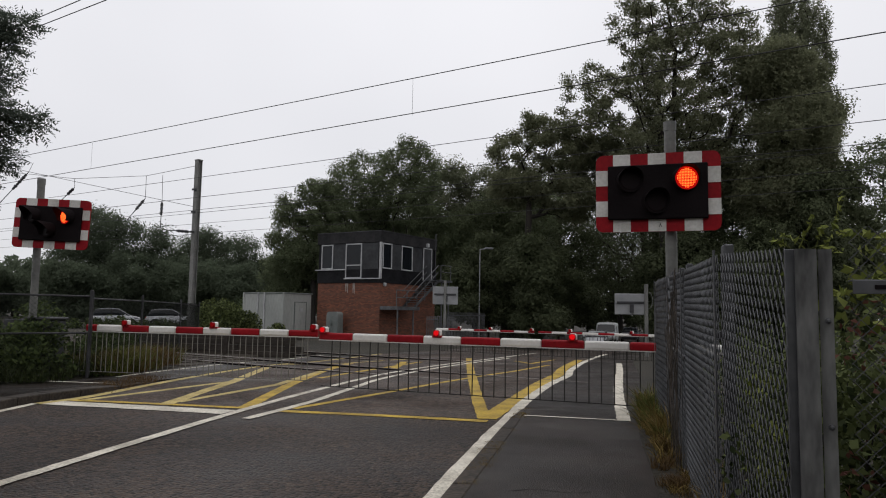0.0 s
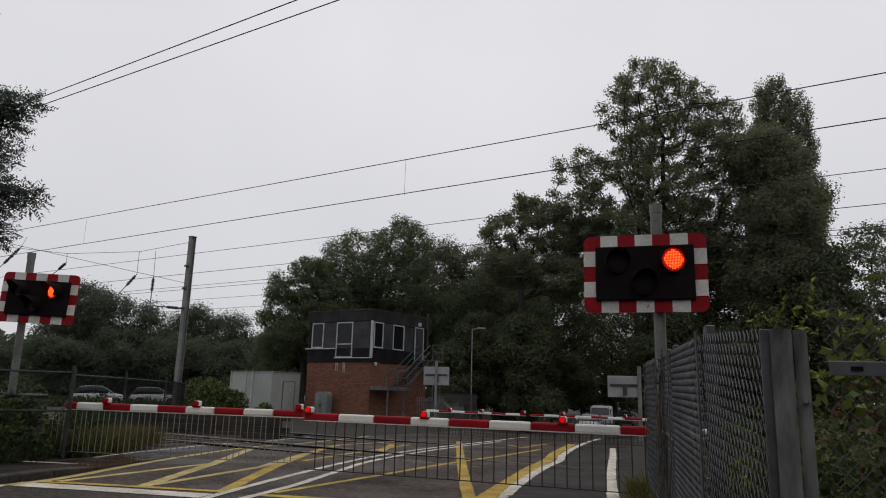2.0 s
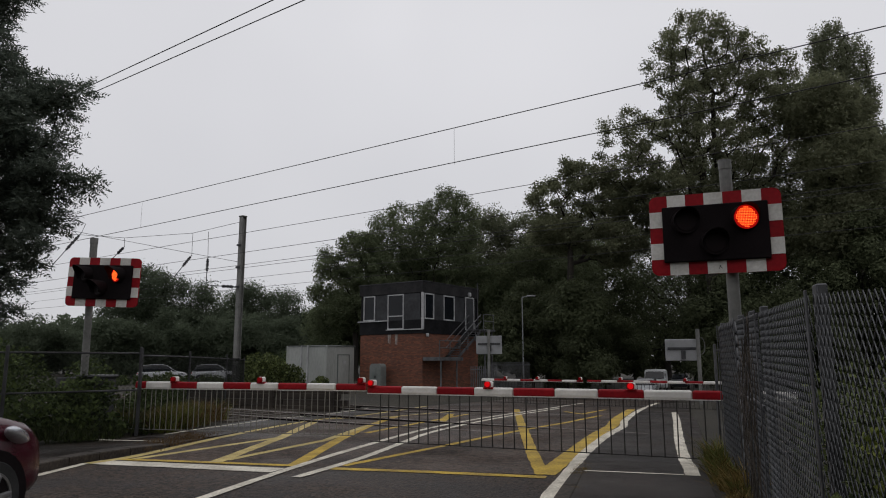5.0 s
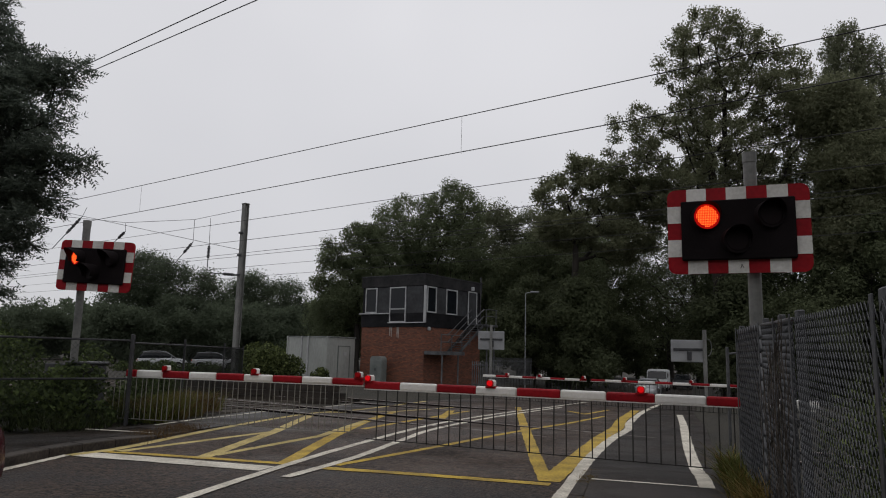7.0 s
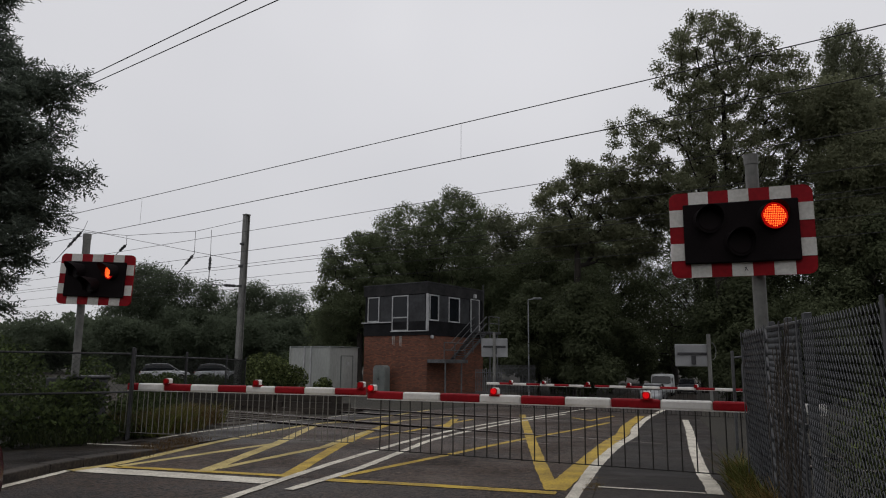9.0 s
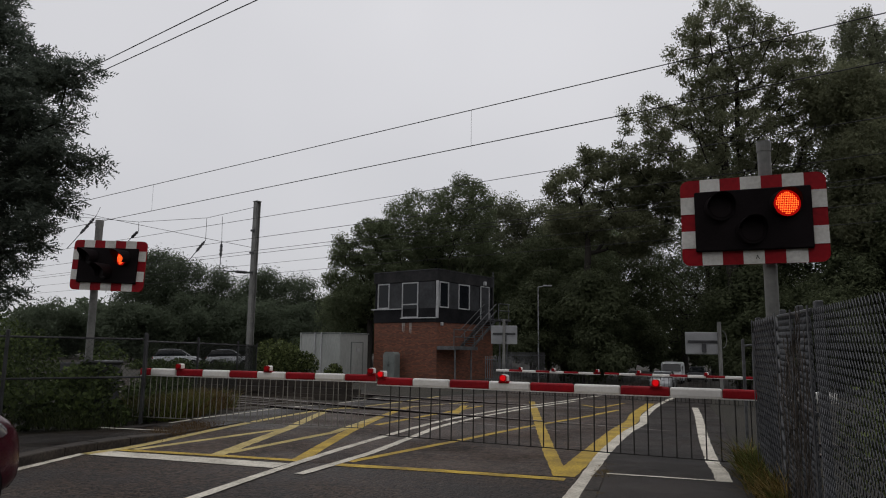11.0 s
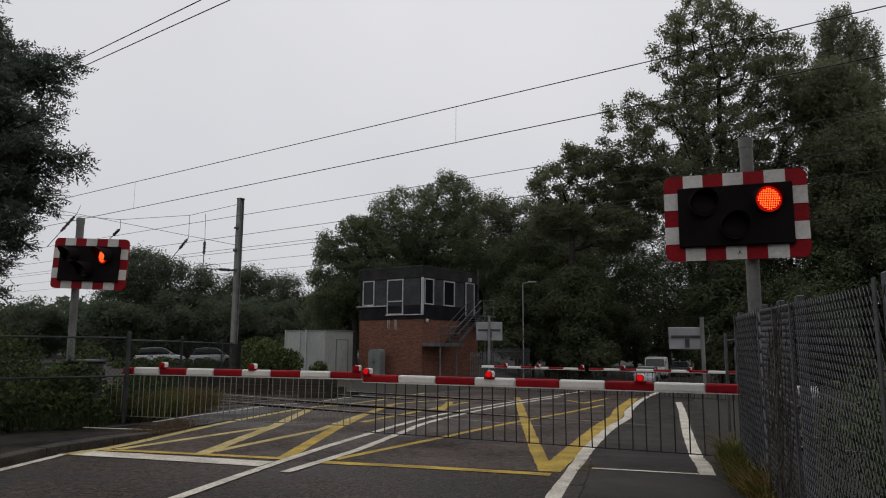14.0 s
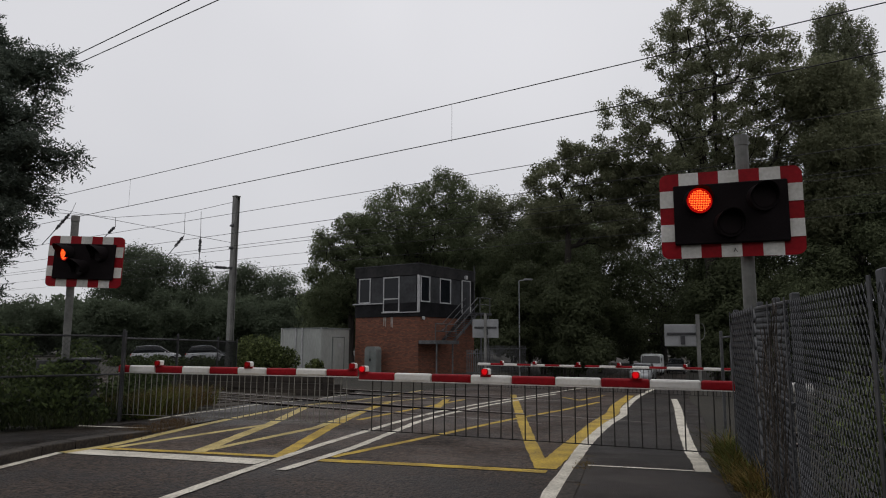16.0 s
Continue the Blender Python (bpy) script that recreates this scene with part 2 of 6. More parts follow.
FRAME_WHITE = surface("white_window_frame", (0.28, 0.285, 0.29), (0.46, 0.465, 0.47), 0.5, coarse=2, bump=0.02)
PANEL_GREY = surface("smoked_window_panel", (0.026, 0.027, 0.029), (0.060, 0.062, 0.066), 0.45, coarse=0.8, fine=5, bump=0.0, spec=0.15)
WINDOW = glass_material("dark_window", (0.010, 0.012, 0.015), 0.12)
WINDOW.node_tree.nodes["Principled BSDF"].inputs["Specular IOR Level"].default_value = 0.25
CONTAINER = surface("pale_grey_cabin_paint", (0.25, 0.262, 0.245), (0.37, 0.382, 0.36), 0.6, coarse=0.7, fine=8, bump=0.05, stretch=(1, 1, 0.4))
CABINET = surface("grey_green_cabinet_paint", (0.10, 0.115, 0.108), (0.19, 0.205, 0.195), 0.6, coarse=1.5, bump=0.05)
STAIN = surface("pale_lime_stain", (0.20, 0.185, 0.165), (0.38, 0.36, 0.33), 0.9, coarse=4, bump=0.1)
SIGN_BACK = surface("grey_sign_back", (0.19, 0.195, 0.20), (0.32, 0.325, 0.33), 0.6, coarse=1.2, bump=0.03)
TIMBER = surface("dark_weathered_timber", (0.020, 0.016, 0.013), (0.060, 0.048, 0.038), 0.9, coarse=1.2, fine=20, bump=0.5, stretch=(0.3, 1, 3))
CAR_RED = surface("dark_red_car_paint", (0.042, 0.003, 0.010), (0.060, 0.005, 0.014), 0.2, 0.0, coarse=0.6, bump=0.0, spec=0.5)
CAR_SILVER = surface("silver_car_paint", (0.34, 0.35, 0.365), (0.46, 0.47, 0.485), 0.3, 0.3, coarse=0.6, bump=0.0)
CAR_WHITE = surface("white_van_paint", (0.62, 0.63, 0.64), (0.75, 0.76, 0.77), 0.35, coarse=0.6, bump=0.0)
CAR_DARK = surface("dark_blue_car_paint", (0.02, 0.022, 0.03), (0.04, 0.042, 0.05), 0.3, 0.2, coarse=0.6, bump=0.0)
TYRE = surface("tyre_rubber", (0.012, 0.012, 0.012), (0.028, 0.028, 0.028), 0.85, coarse=6, bump=0.2)
ALLOY = surface("alloy_rim", (0.22, 0.22, 0.23), (0.36, 0.36, 0.37), 0.35, 0.8, coarse=5, bump=0.0)
CHROME = surface("clear_headlamp_glass", (0.45, 0.47, 0.5), (0.62, 0.64, 0.68), 0.12, 0.6, coarse=8, bump=0.0)
VINE = surface("bare_vine_stem", (0.026, 0.020, 0.015), (0.080, 0.064, 0.050), 0.9, coarse=6, bump=0.0)
BARK = surface("tree_bark", (0.008, 0.0065, 0.005), (0.028, 0.022, 0.017), 0.95, coarse=1.5, fine=14, bump=0.8, stretch=(1, 1, 0.3))
LEAF_OAK = leaf_material("deep_green_leaves", (0.098, 0.120, 0.064), (0.146, 0.172, 0.092), 0.62)
# green leaves again, with the wood's shade put into a darker colour
LEAF_SHADED = leaf_material("shade_darkened_leaves", (0.056, 0.067, 0.034), (0.090, 0.106, 0.052), 0.40)
LEAF_AIRY = leaf_material("pale_olive_leaves", (0.128, 0.138, 0.078), (0.192, 0.202, 0.118), 0.62)
# greyed green: distance haze is put into the leaf colour
LEAF_FAR = leaf_material("haze_greyed_leaves", (0.086, 0.108, 0.069), (0.114, 0.140, 0.090), 0.62)
LEAF_POPLAR = leaf_material("grey_green_poplar_leaves", (0.130, 0.142, 0.088), (0.190, 0.204, 0.126), 0.62)
LEAF_ASH = leaf_material("dark_blue_green_leaves", (0.070, 0.088, 0.070), (0.132, 0.156, 0.120), 0.5)
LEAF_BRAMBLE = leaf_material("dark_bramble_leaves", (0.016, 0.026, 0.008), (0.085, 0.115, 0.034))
LEAF_BUSH = leaf_material("bush_leaves", (0.013, 0.022, 0.006), (0.138, 0.165, 0.056))
LEAF_LIME = leaf_material("yellow_green_climber_leaves", (0.080, 0.105, 0.016), (0.210, 0.235, 0.050))
DRY = leaf_material("dry_grass", (0.085, 0.056, 0.014), (0.280, 0.196, 0.056))
STRAW = leaf_material("brown_dead_stalks", (0.060, 0.034, 0.014), (0.150, 0.092, 0.036))
GRASS = leaf_material("green_grass", (0.041, 0.051, 0.011), (0.149, 0.162, 0.035))
RUSSET = leaf_material("reddish_brown_leaves", (0.06, 0.020, 0.012), (0.16, 0.065, 0.045))
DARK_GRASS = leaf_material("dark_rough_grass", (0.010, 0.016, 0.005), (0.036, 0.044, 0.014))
WORN_POST = surface("worn_grey_end_post", (0.030, 0.030, 0.031), (0.30, 0.30, 0.29), 0.45, 0.35, coarse=2.6, fine=30, bump=0.08, spread=0.22, stretch=(1, 1, 0.3), grain=0.5)
CROSSING_SURFACE = asphalt_material("brownish_crossing_surface", (0.025, 0.0172, 0.0128), (0.082, 0.0575, 0.0435), 0.6, 34.0, (0.5, 1.5))


# ---- building helpers ----
def mesh_of(bm, name, material, smooth=False):
    me = bpy.data.meshes.new(name)
    bm.to_mesh(me)
    bm.free()
    for m in (material if isinstance(material, (list, tuple)) else [material]):
        me.materials.append(m)
    if smooth:
        for p in me.polygons:
            p.use_smooth = True
    return me


def thing(name, label, category, m=None, group="", kind=""):
    """An empty that parents the parts of one thing."""
    ob = new(name)
    ob.matrix_basis = m or Matrix()
    return tagged(ob, label, category, group, kind)


def part(name, bm, material, parent, label="", m=None, smooth=False):
    me = bm if isinstance(bm, bpy.types.Mesh) else mesh_of(bm, name, material, smooth)
    ob = new(name, me)
    ob.parent = parent
    ob.matrix_basis = m or Matrix()
    return tagged(ob, label)


def solo(name, bm, material, label, category, m=None, group="", kind="", smooth=False):
    ob = new(name, mesh_of(bm, name, material, smooth))
    ob.matrix_basis = m or Matrix()
    return tagged(ob, label, category, group, kind)


def box(bm, c, s, bevel=0.0, m=None, seg=1):
    got = bmesh.ops.create_cube(bm, size=1.0, matrix=(m or Matrix()) @ Matrix.Translation(c) @ Matrix.Diagonal((*s, 1)))
    if bevel:
        edges = list({e for v in got["verts"] for e in v.link_edges})
        bmesh.ops.bevel(bm, geom=edges, offset=bevel, segments=seg, affect="EDGES", profile=0.5)
    return bm


def boxes(items, bevel=0.0):
    bm = bmesh.new()
    for c, s in items:
        box(bm, c, s, bevel)
    return bm


def tube(bm, p0, p1, r0, r1=None, seg=8, caps=True):
    p0, p1 = Vector(p0), Vector(p1)
    d = p1 - p0
    q = d.to_track_quat("Z", "Y").to_matrix().to_4x4()
    bmesh.ops.create_cone(bm, cap_ends=caps, segments=seg, radius1=r0, radius2=r0 if r1 is None else r1, depth=d.length,
                          matrix=Matrix.Translation((p0 + p1) / 2) @ q)
    return bm


def tubes(items, seg=8):
    bm = bmesh.new()
    for p0, p1, r in items:
        tube(bm, p0, p1, r, seg=seg)
    return bm


def prism(bm, outline, depth, axis="y"):
    """An outline in the plane across the axis, given thickness along it from 0 to depth."""
    def at(u, v, w):
        return (u, w, v) if axis == "y" else (w, u, v) if axis == "x" else (u, v, w)
    a = [bm.verts.new(at(u, v, 0)) for u, v in outline]
    b = [bm.verts.new(at(u, v, depth)) for u, v in outline]
    n = len(a)
    bm.faces.new(a)
    bm.faces.new(list(reversed(b)))
    for i in range(n):
        bm.faces.new((a[i], b[i], b[(i + 1) % n], a[(i + 1) % n]))
    bmesh.ops.recalc_face_normals(bm, faces=bm.faces[:])
    return bm


def ease(u):
    u = min(max(u, 0.0), 1.0)
    return u * u * (3 - 2 * u)


def ground_z(x, y):
    """The land falls a little beyond the railway."""
    return -0.34 * ease((y - 12.0) / 22.0) - 1.0 * ease((y - 27.0) / 30.0) * ease(x / 5.0)


def smooth_line(points, step=0.25):
    """A smooth curve through points, as dense points."""
    pts = [Vector((x, y, 0)) for x, y in points]
    pts = [2 * pts[0] - pts[1]] + pts + [2 * pts[-1] - pts[-2]]
    out = []
    for i in range(1, len(pts) - 2):
        p0, p1, p2, p3 = pts[i - 1:i + 3]
        n = max(2, int((p2 - p1).length / step))
        for k in range(n):
            t = k / n
            out.append(0.5 * ((2 * p1) + (p2 - p0) * t + (2 * p0 - 5 * p1 + 4 * p2 - p3) * t * t + (3 * p1 - p0 - 3 * p2 + p3) * t ** 3))
    out.append(pts[-2])
    return out


def straight_line(points, step=0.25):
    """Dense points along straight pieces."""
    out = []
    for (x0, y0), (x1, y1) in zip(points, points[1:]):
        n = max(1, int(math.hypot(x1 - x0, y1 - y0) / step))
        out += [Vector((x0 + (x1 - x0) * k / n, y0 + (y1 - y0) * k / n, 0)) for k in range(n)]
    return out + [Vector((*points[-1], 0))]


def ribbon(points, width, lift=0.005, rough=0.008, seed=1, step=0.12, curved=True, z_of=None):
    """A painted line on the ground, with slightly uneven edges."""
    rnd = random.Random(seed)
    bm, line = bmesh.new(), smooth_line(points, step) if curved else straight_line(points, step)
    rows = []
    for i, p in enumerate(line):
        d = (line[min(i + 1, len(line) - 1)] - line[max(i - 1, 0)]).normalized()
        s = Vector((-d.y, d.x, 0))
        row = []
        for side in (-1, 1):
            q = p + s * (side * width / 2 + rnd.uniform(-rough, rough))
            row.append(bm.verts.new((q.x, q.y, (z_of or ground_z)(q.x, q.y) + lift)))
        rows.append(row)
    for a, b in zip(rows, rows[1:]):
        bm.faces.new((a[0], a[1], b[1], b[0]))
    bmesh.ops.recalc_face_normals(bm, faces=bm.faces[:])
    return bm


def from_arrays(name, verts, faces, material):
    """A mesh from numpy arrays of vertices and of quads."""
    me = bpy.data.meshes.new(name)
    me.vertices.add(len(verts))
    me.vertices.foreach_set("co", np.asarray(verts, np.float32).ravel())
    n, k = faces.shape
    me.loops.add(n * k)
    me.loops.foreach_set("vertex_index", faces.astype(np.int32).ravel())
    me.polygons.add(n)
    me.polygons.foreach_set("loop_start", np.arange(0, n * k, k, dtype=np.int32))
    me.materials.append(material)
    me.update(calc_edges=True)
    return me


def leaves(name, centres, size, material, rng, aspect=0.55, up=0.0, face=None):
    """A leaf of two bent halves at each centre; face gives the way that each leaf looks, more or less."""
    n = len(centres)
    w = rng.normal(size=(n, 3)) * (0.35 if face is not None else 1.0)
    w[:, 2] += up
    if face is not None:
        w += face
    w /= np.linalg.norm(w, axis=1, keepdims=True)
    a = np.cross(w, rng.normal(size=(n, 3)))
    a /= np.linalg.norm(a, axis=1, keepdims=True)
    b = np.cross(w, a)
    s = (size * rng.uniform(0.6, 1.35, n))[:, None]
    a, b, c = a * s * 0.5, b * s * aspect * 0.5, w * s * 0.12
    v = np.stack([centres - a, centres + b + c, centres + a, centres - b + c], 1).reshape(-1, 3)
    f = np.arange(4 * n).reshape(n, 4)
    return from_arrays(name, v, f, material)


RAILWAY = -32.4  # heading of the railway, degrees from +x
ALONG = Vector((math.cos(radians(RAILWAY)), math.sin(radians(RAILWAY)), 0))
ACROSS = Vector((-ALONG.y, ALONG.x, 0))


# ---- ground, road and footways ----
def ground_sheet():
    bm = bmesh.new()
    xs = [-1500, -400, -150, -70, -40] + [-30 + 2 * i for i in range(36)] + [50, 80, 160, 400, 1500]
    ys = [-400, -100, -40, -20] + [-10 + 2 * i for i in range(36)] + [70, 90, 140, 300, 800, 2500]
    grid = [[bm.verts.new((x, y, ground_z(x, y) - 0.05 + (0.02 * noise.noise((x * 0.3, y * 0.3, 0)) if abs(x) < 60 else 0))) for x in xs] for y in ys]
    for r0, r1 in zip(grid, grid[1:]):
        for i in range(len(xs) - 1):
            bm.faces.new((r0[i], r0[i + 1], r1[i + 1], r1[i]))
    return solo("ground", bm, SOIL, "rough grassy and earthy ground beside the crossing", "ground", kind="structure")


ground_sheet()

RIGHT_EDGE = [(-3.2, -9.0), (-1.5, -1.5), (-0.62, 2.5), (-0.02, 5.23), (0.56, 7.76), (0.97, 9.4), (1.42, 11.2), (2.25, 13.95), (2.95, 16.0), (3.45, 18.2), (5.05, 23.8), (7.4, 31.0), (10.6, 40.0), (14.6, 52.0), (20.0, 70.0), (28.0, 98.0)]
LEFT_EDGE = [(-8.4, -9.0), (-6.9, -1.5), (-6.3, 2.5), (-5.9, 5.2), (-5.68, 7.7), (-5.64, 9.6), (-5.35, 10.7), (-5.05, 13.3), (-4.4, 17.6), (-3.5, 20.2), (-2.3, 26.5), (0.6, 32.5), (4.0, 41.0), (8.2, 53.0), (13.4, 71.0), (21.0, 99.0)]


def strip(left, right, lift=0.0, cut=14, z_of=None):
    """A sheet between two edge lines with the same number of points."""
    bm = bmesh.new()
    a, b = smooth_line(left, 1e9), smooth_line(right, 1e9)
    rows = []
    fine_a, fine_b = [], []
    for src, dst in ((left, fine_a), (right, fine_b)):
        pts = [Vector((x, y, 0)) for x, y in src]
        ext = [2 * pts[0] - pts[1]] + pts + [2 * pts[-1] - pts[-2]]
        for i in range(1, len(ext) - 2):
            p0, p1, p2, p3 = ext[i - 1:i + 3]
            for k in range(6):
                t = k / 6
                dst.append(0.5 * ((2 * p1) + (p2 - p0) * t + (2 * p0 - 5 * p1 + 4 * p2 - p3) * t * t + (3 * p1 - p0 - 3 * p2 + p3) * t ** 3))
        dst.append(pts[-1])
    for p, q in zip(fine_a, fine_b):
        row = []
        for k in range(cut + 1):
            v = p.lerp(q, k / cut)
            z = z_of(v.x, v.y) if z_of else ground_z(v.x, v.y)
            row.append(bm.verts.new((v.x, v.y, z + lift)))
        rows.append(row)
    for r0, r1 in zip(rows, rows[1:]):
        for i in range(cut):
            bm.faces.new((r0[i], r0[i + 1], r1[i + 1], r1[i]))
    bmesh.ops.recalc_face_normals(bm, faces=bm.faces[:])
    for f in bm.faces:
        if f.normal.z < 0:
            f.normal_flip()
    return bm


road_left = [(x - 0.12, y) for x, y in LEFT_EDGE]
road_right = [(x + 0.12, y) for x, y in RIGHT_EDGE]
solo("road", strip(road_left, road_right), ASPHALT, "worn dark grey asphalt road over the level crossing", "road", kind="structure")


def walk_z(x, y):
    """The near footway stands a kerb's height up and runs down to the crossing."""
    return 0.10 * (1 - ease((y - 8.9) / 1.6)) + ground_z(x, y) + 0.006


near_walk_left = [(-2.9, -9.0), (-1.2, -1.5), (-0.34, 2.5), (0.26, 5.23), (0.84, 7.76), (1.15, 9.3), (1.46, 11.2), (2.29, 13.95), (3.49, 18.2), (5.09, 23.8), (7.44, 31.0)]
near_walk_right = [(-1.05, -9.0), (0.30, -1.5), (0.97, 2.5), (1.60, 5.0), (2.15, 7.4), (2.60, 9.0), (3.2, 10.8), (3.95, 13.6), (5.0, 17.4), (6.6, 23.6), (9.0, 30.8)]
solo("pavement", strip(near_walk_left, near_walk_right, 0.0, 8, walk_z), PAVING, "dark asphalt footway beside the road", "pavement", kind="structure")
solo("verge", strip([(x - 0.03, y) for x, y in near_walk_right], [(x + 0.75, y) for x, y in near_walk_right], 0.005, 6, walk_z), SOIL, "bare earth verge under the fence", "ground", kind="structure")
left_walk_l = [(-11.0, -9.0), (-9.4, -1.5), (-8.7, 2.5), (-8.2, 5.2), (-7.75, 7.7), (-7.3, 9.9), (-6.9, 11.6), (-6.4, 13.2)]
left_walk_r = [(-8.75, -9.0), (-7.25, -1.5), (-6.62, 2.5), (-6.24, 5.2), (-6.03, 7.7), (-5.99, 9.6), (-5.75, 10.9), (-5.35, 13.0)]


def left_walk_z(x, y):
    return 0.10 * (1 - ease((y - 10.4) / 2.4)) + 0.006


solo("pavement", strip(left_walk_l, left_walk_r, 0.0, 8, left_walk_z), DAMP_PAVING, "dark asphalt footway with a worn kerb", "pavement", kind="structure")
foot_l = [(-6.9, 12.8), (-6.4, 14.1), (-5.85, 18.2), (-4.95, 20.3), (-4.3, 24.4)]
foot_r = [(-5.4, 12.8), (-5.1, 14.1), (-4.5, 18.2), (-3.65, 20.3), (-2.9, 24.4)]
solo("pavement", strip(foot_l, foot_r, 0.004, 4), PAVING, "asphalt footway across the railway", "pavement", kind="structure")


def kerb_run(inner, outer, z_of, until, name_label):
    """A row of kerb stones between a road edge and its footway."""
    holder = thing("kerb", name_label, "kerb", kind="structure")
    a, b = smooth_line(inner, 0.9), smooth_line(outer, 0.9)
    n = min(len(a), len(b))
    for i in range(n - 1):
        if a[i].y > until or a[i].y < -2:
            continue
        bm = bmesh.new()
        lo, hi = -0.1, None
        quad = [a[i].lerp(a[i + 1], 0.012), a[i].lerp(a[i + 1], 0.988), b[i].lerp(b[i + 1], 0.988), b[i].lerp(b[i + 1], 0.012)]
        bot = [bm.verts.new((p.x, p.y, -0.1)) for p in quad]
        top = [bm.verts.new((p.x, p.y, max(z_of(p.x, p.y) + 0.004, 0.006))) for p in quad]
        bm.faces.new(top)
        for k in range(4):
            bm.faces.new((bot[k], bot[(k + 1) % 4], top[(k + 1) % 4], top[k]))
        bmesh.ops.recalc_face_normals(bm, faces=bm.faces[:])
        bmesh.ops.bevel(bm, geom=[e for e in bm.edges if all(v.co.z > -0.05 for v in e.verts)], offset=0.012, segments=1, affect="EDGES")
        part("kerb_stone", bm, KERB, holder)
    return holder


kerb_run([(x + 0.12, y) for x, y in RIGHT_EDGE[:7]], near_walk_left[:7], walk_z, 9.6, "worn grey concrete kerb of the footway")
kerb_run(left_walk_r, [(x - 0.12, y) for x, y in LEFT_EDGE[:7]] + [(-5.25, 13.0)], left_walk_z, 12.4, "worn dirty concrete kerb")


def marking(points, width, material, label, seed, lift=0.005, curved=True, z_of=None):
    return solo("road_marking", ribbon(points, width, lift, seed=seed, curved=curved, z_of=z_of), material, label, "road marking", kind="structure")


marking(RIGHT_EDGE[1:12], 0.17, WHITE_LINE, "worn white edge line on the road", 2, 0.009)
marking([(-6.9, -1.5), (-6.3, 2.5), (-5.9, 5.2), (-5.68, 7.7), (-5.62, 9.8)], 0.12, WHITE_LINE, "white edge line beside the kerb", 3, 0.009)
marking([(-5.6, 9.75), (-5.28, 10.7), (-5.0, 13.3), (-4.38, 17.7), (-3.45, 20.3), (-2.25, 26.6)], 0.17, CREAM_LINE, "faded cream edge line across the crossing", 4, 0.009)
marking([(-4.6, -2.0), (-3.72, 3.0), (-3.34, 5.42), (-3.07, 7.1), (-2.74, 9.0), (-2.42, 10.65), (-2.05, 12.2), (-1.62, 14.0), (-1.05, 16.1), (0.36, 20.2), (2.2, 25.0), (4.2, 30.5)], 0.13, WHITE_LINE, "white centre line of the road", 5, 0.010)
marking([(-2.40, 8.75), (-2.1, 9.75), (-1.84, 10.75), (-1.5, 12.6), (-1.05, 14.8), (0.42, 19.3), (2.5, 24.8)], 0.13, WHITE_LINE, "second white line of the double centre line", 6, 0.010)
marking([(-5.62, 9.93), (-4.2, 9.62), (-2.78, 9.28)], 0.36, WHITE_LINE, "broad white stop line before the barrier", 7, 0.008)
marking([(-5.35, 10.22), (-4.0, 9.98), (-2.62, 9.70)], 0.15, YELLOW_LINE, "yellow base line of the box marking", 8, 0.006)
for k, (line, w, c) in enumerate([
        ([(-5.2, 10.2), (-3.92, 13.2)], 0.15, CREAM_LINE), ([(-3.88, 9.98), (-3.89, 13.2), (-4.25, 17.7)], 0.20, CREAM_LINE),
        ([(-3.80, 10.2), (-2.95, 12.8), (-2.72, 16.0)], 0.15, CREAM_LINE), ([(-2.70, 9.8), (-2.74, 12.84), (-2.69, 16.0), (-2.5, 19.6)], 0.2, YELLOW_LINE),
        ([(-2.13, 9.48), (-0.81, 9.24), (0.62, 8.90)], 0.18, YELLOW_LINE), ([(-2.02, 9.72), (-0.75, 12.1), (0.44, 14.5), (1.85, 17.2), (3.16, 20.2)], 0.13, YELLOW_LINE),
        ([(0.60, 9.1), (0.61, 11.0), (0.73, 16.0), (1.0, 24.0)], 0.19, YELLOW_LINE), ([(0.62, 9.1), (1.14, 10.9), (2.05, 14.0), (2.75, 16.2), (3.3, 18.6), (4.85, 24.2)], 0.27, YELLOW_LINE),
        ([(-2.45, 14.2), (-1.34, 17.9), (-0.55, 20.9)], 0.14, YELLOW_LINE), ([(-1.15, 17.3), (-1.05, 20.9)], 0.2, YELLOW_LINE),
        ([(2.45, 22.6), (2.75, 21.0), (3.95, 24.0)], 0.14, YELLOW_LINE), ([(-4.2, 18.2), (-2.55, 19.5), (-0.9, 23.0)], 0.14, CREAM_LINE)]):
    marking(line, w, c, "faded yellow hatching of the box marking", 20 + k, 0.006 + 0.0004 * (k % 3), curved=False)
marking([(1.06, 8.73), (1.58, 8.61), (2.14, 8.47)], 0.065, WHITE_LINE, "thin white line across the footway", 9, 0.006, z_of=walk_z)
marking([(2.22, 8.41), (2.38, 9.07), (2.71, 10.45), (3.39, 13.21), (4.55, 17.6), (5.69, 22.06)], 0.17, WHITE_LINE, "white edge line of the footway", 10, 0.006, z_of=walk_z)
marking([(-7.05, 12.62), (-6.42, 12.50), (-5.72, 12.36)], 0.10, WHITE_LINE, "thin white line across the footway", 11, 0.006, z_of=left_walk_z)
marking([(-6.3, 13.66), (-6.11, 15.01), (-5.77, 16.54), (-5.5, 18.2), (-4.75, 20.3), (-4.1, 24.4)], 0.10, WHITE_LINE, "white edge line of the footway", 12, 0.012)


def crack(points, seed, label, z_of=None):
    return solo("crack", ribbon(points, 0.006, 0.003, rough=0.004, seed=seed, step=0.06, z_of=z_of), BLACK, label, "crack", kind="structure")


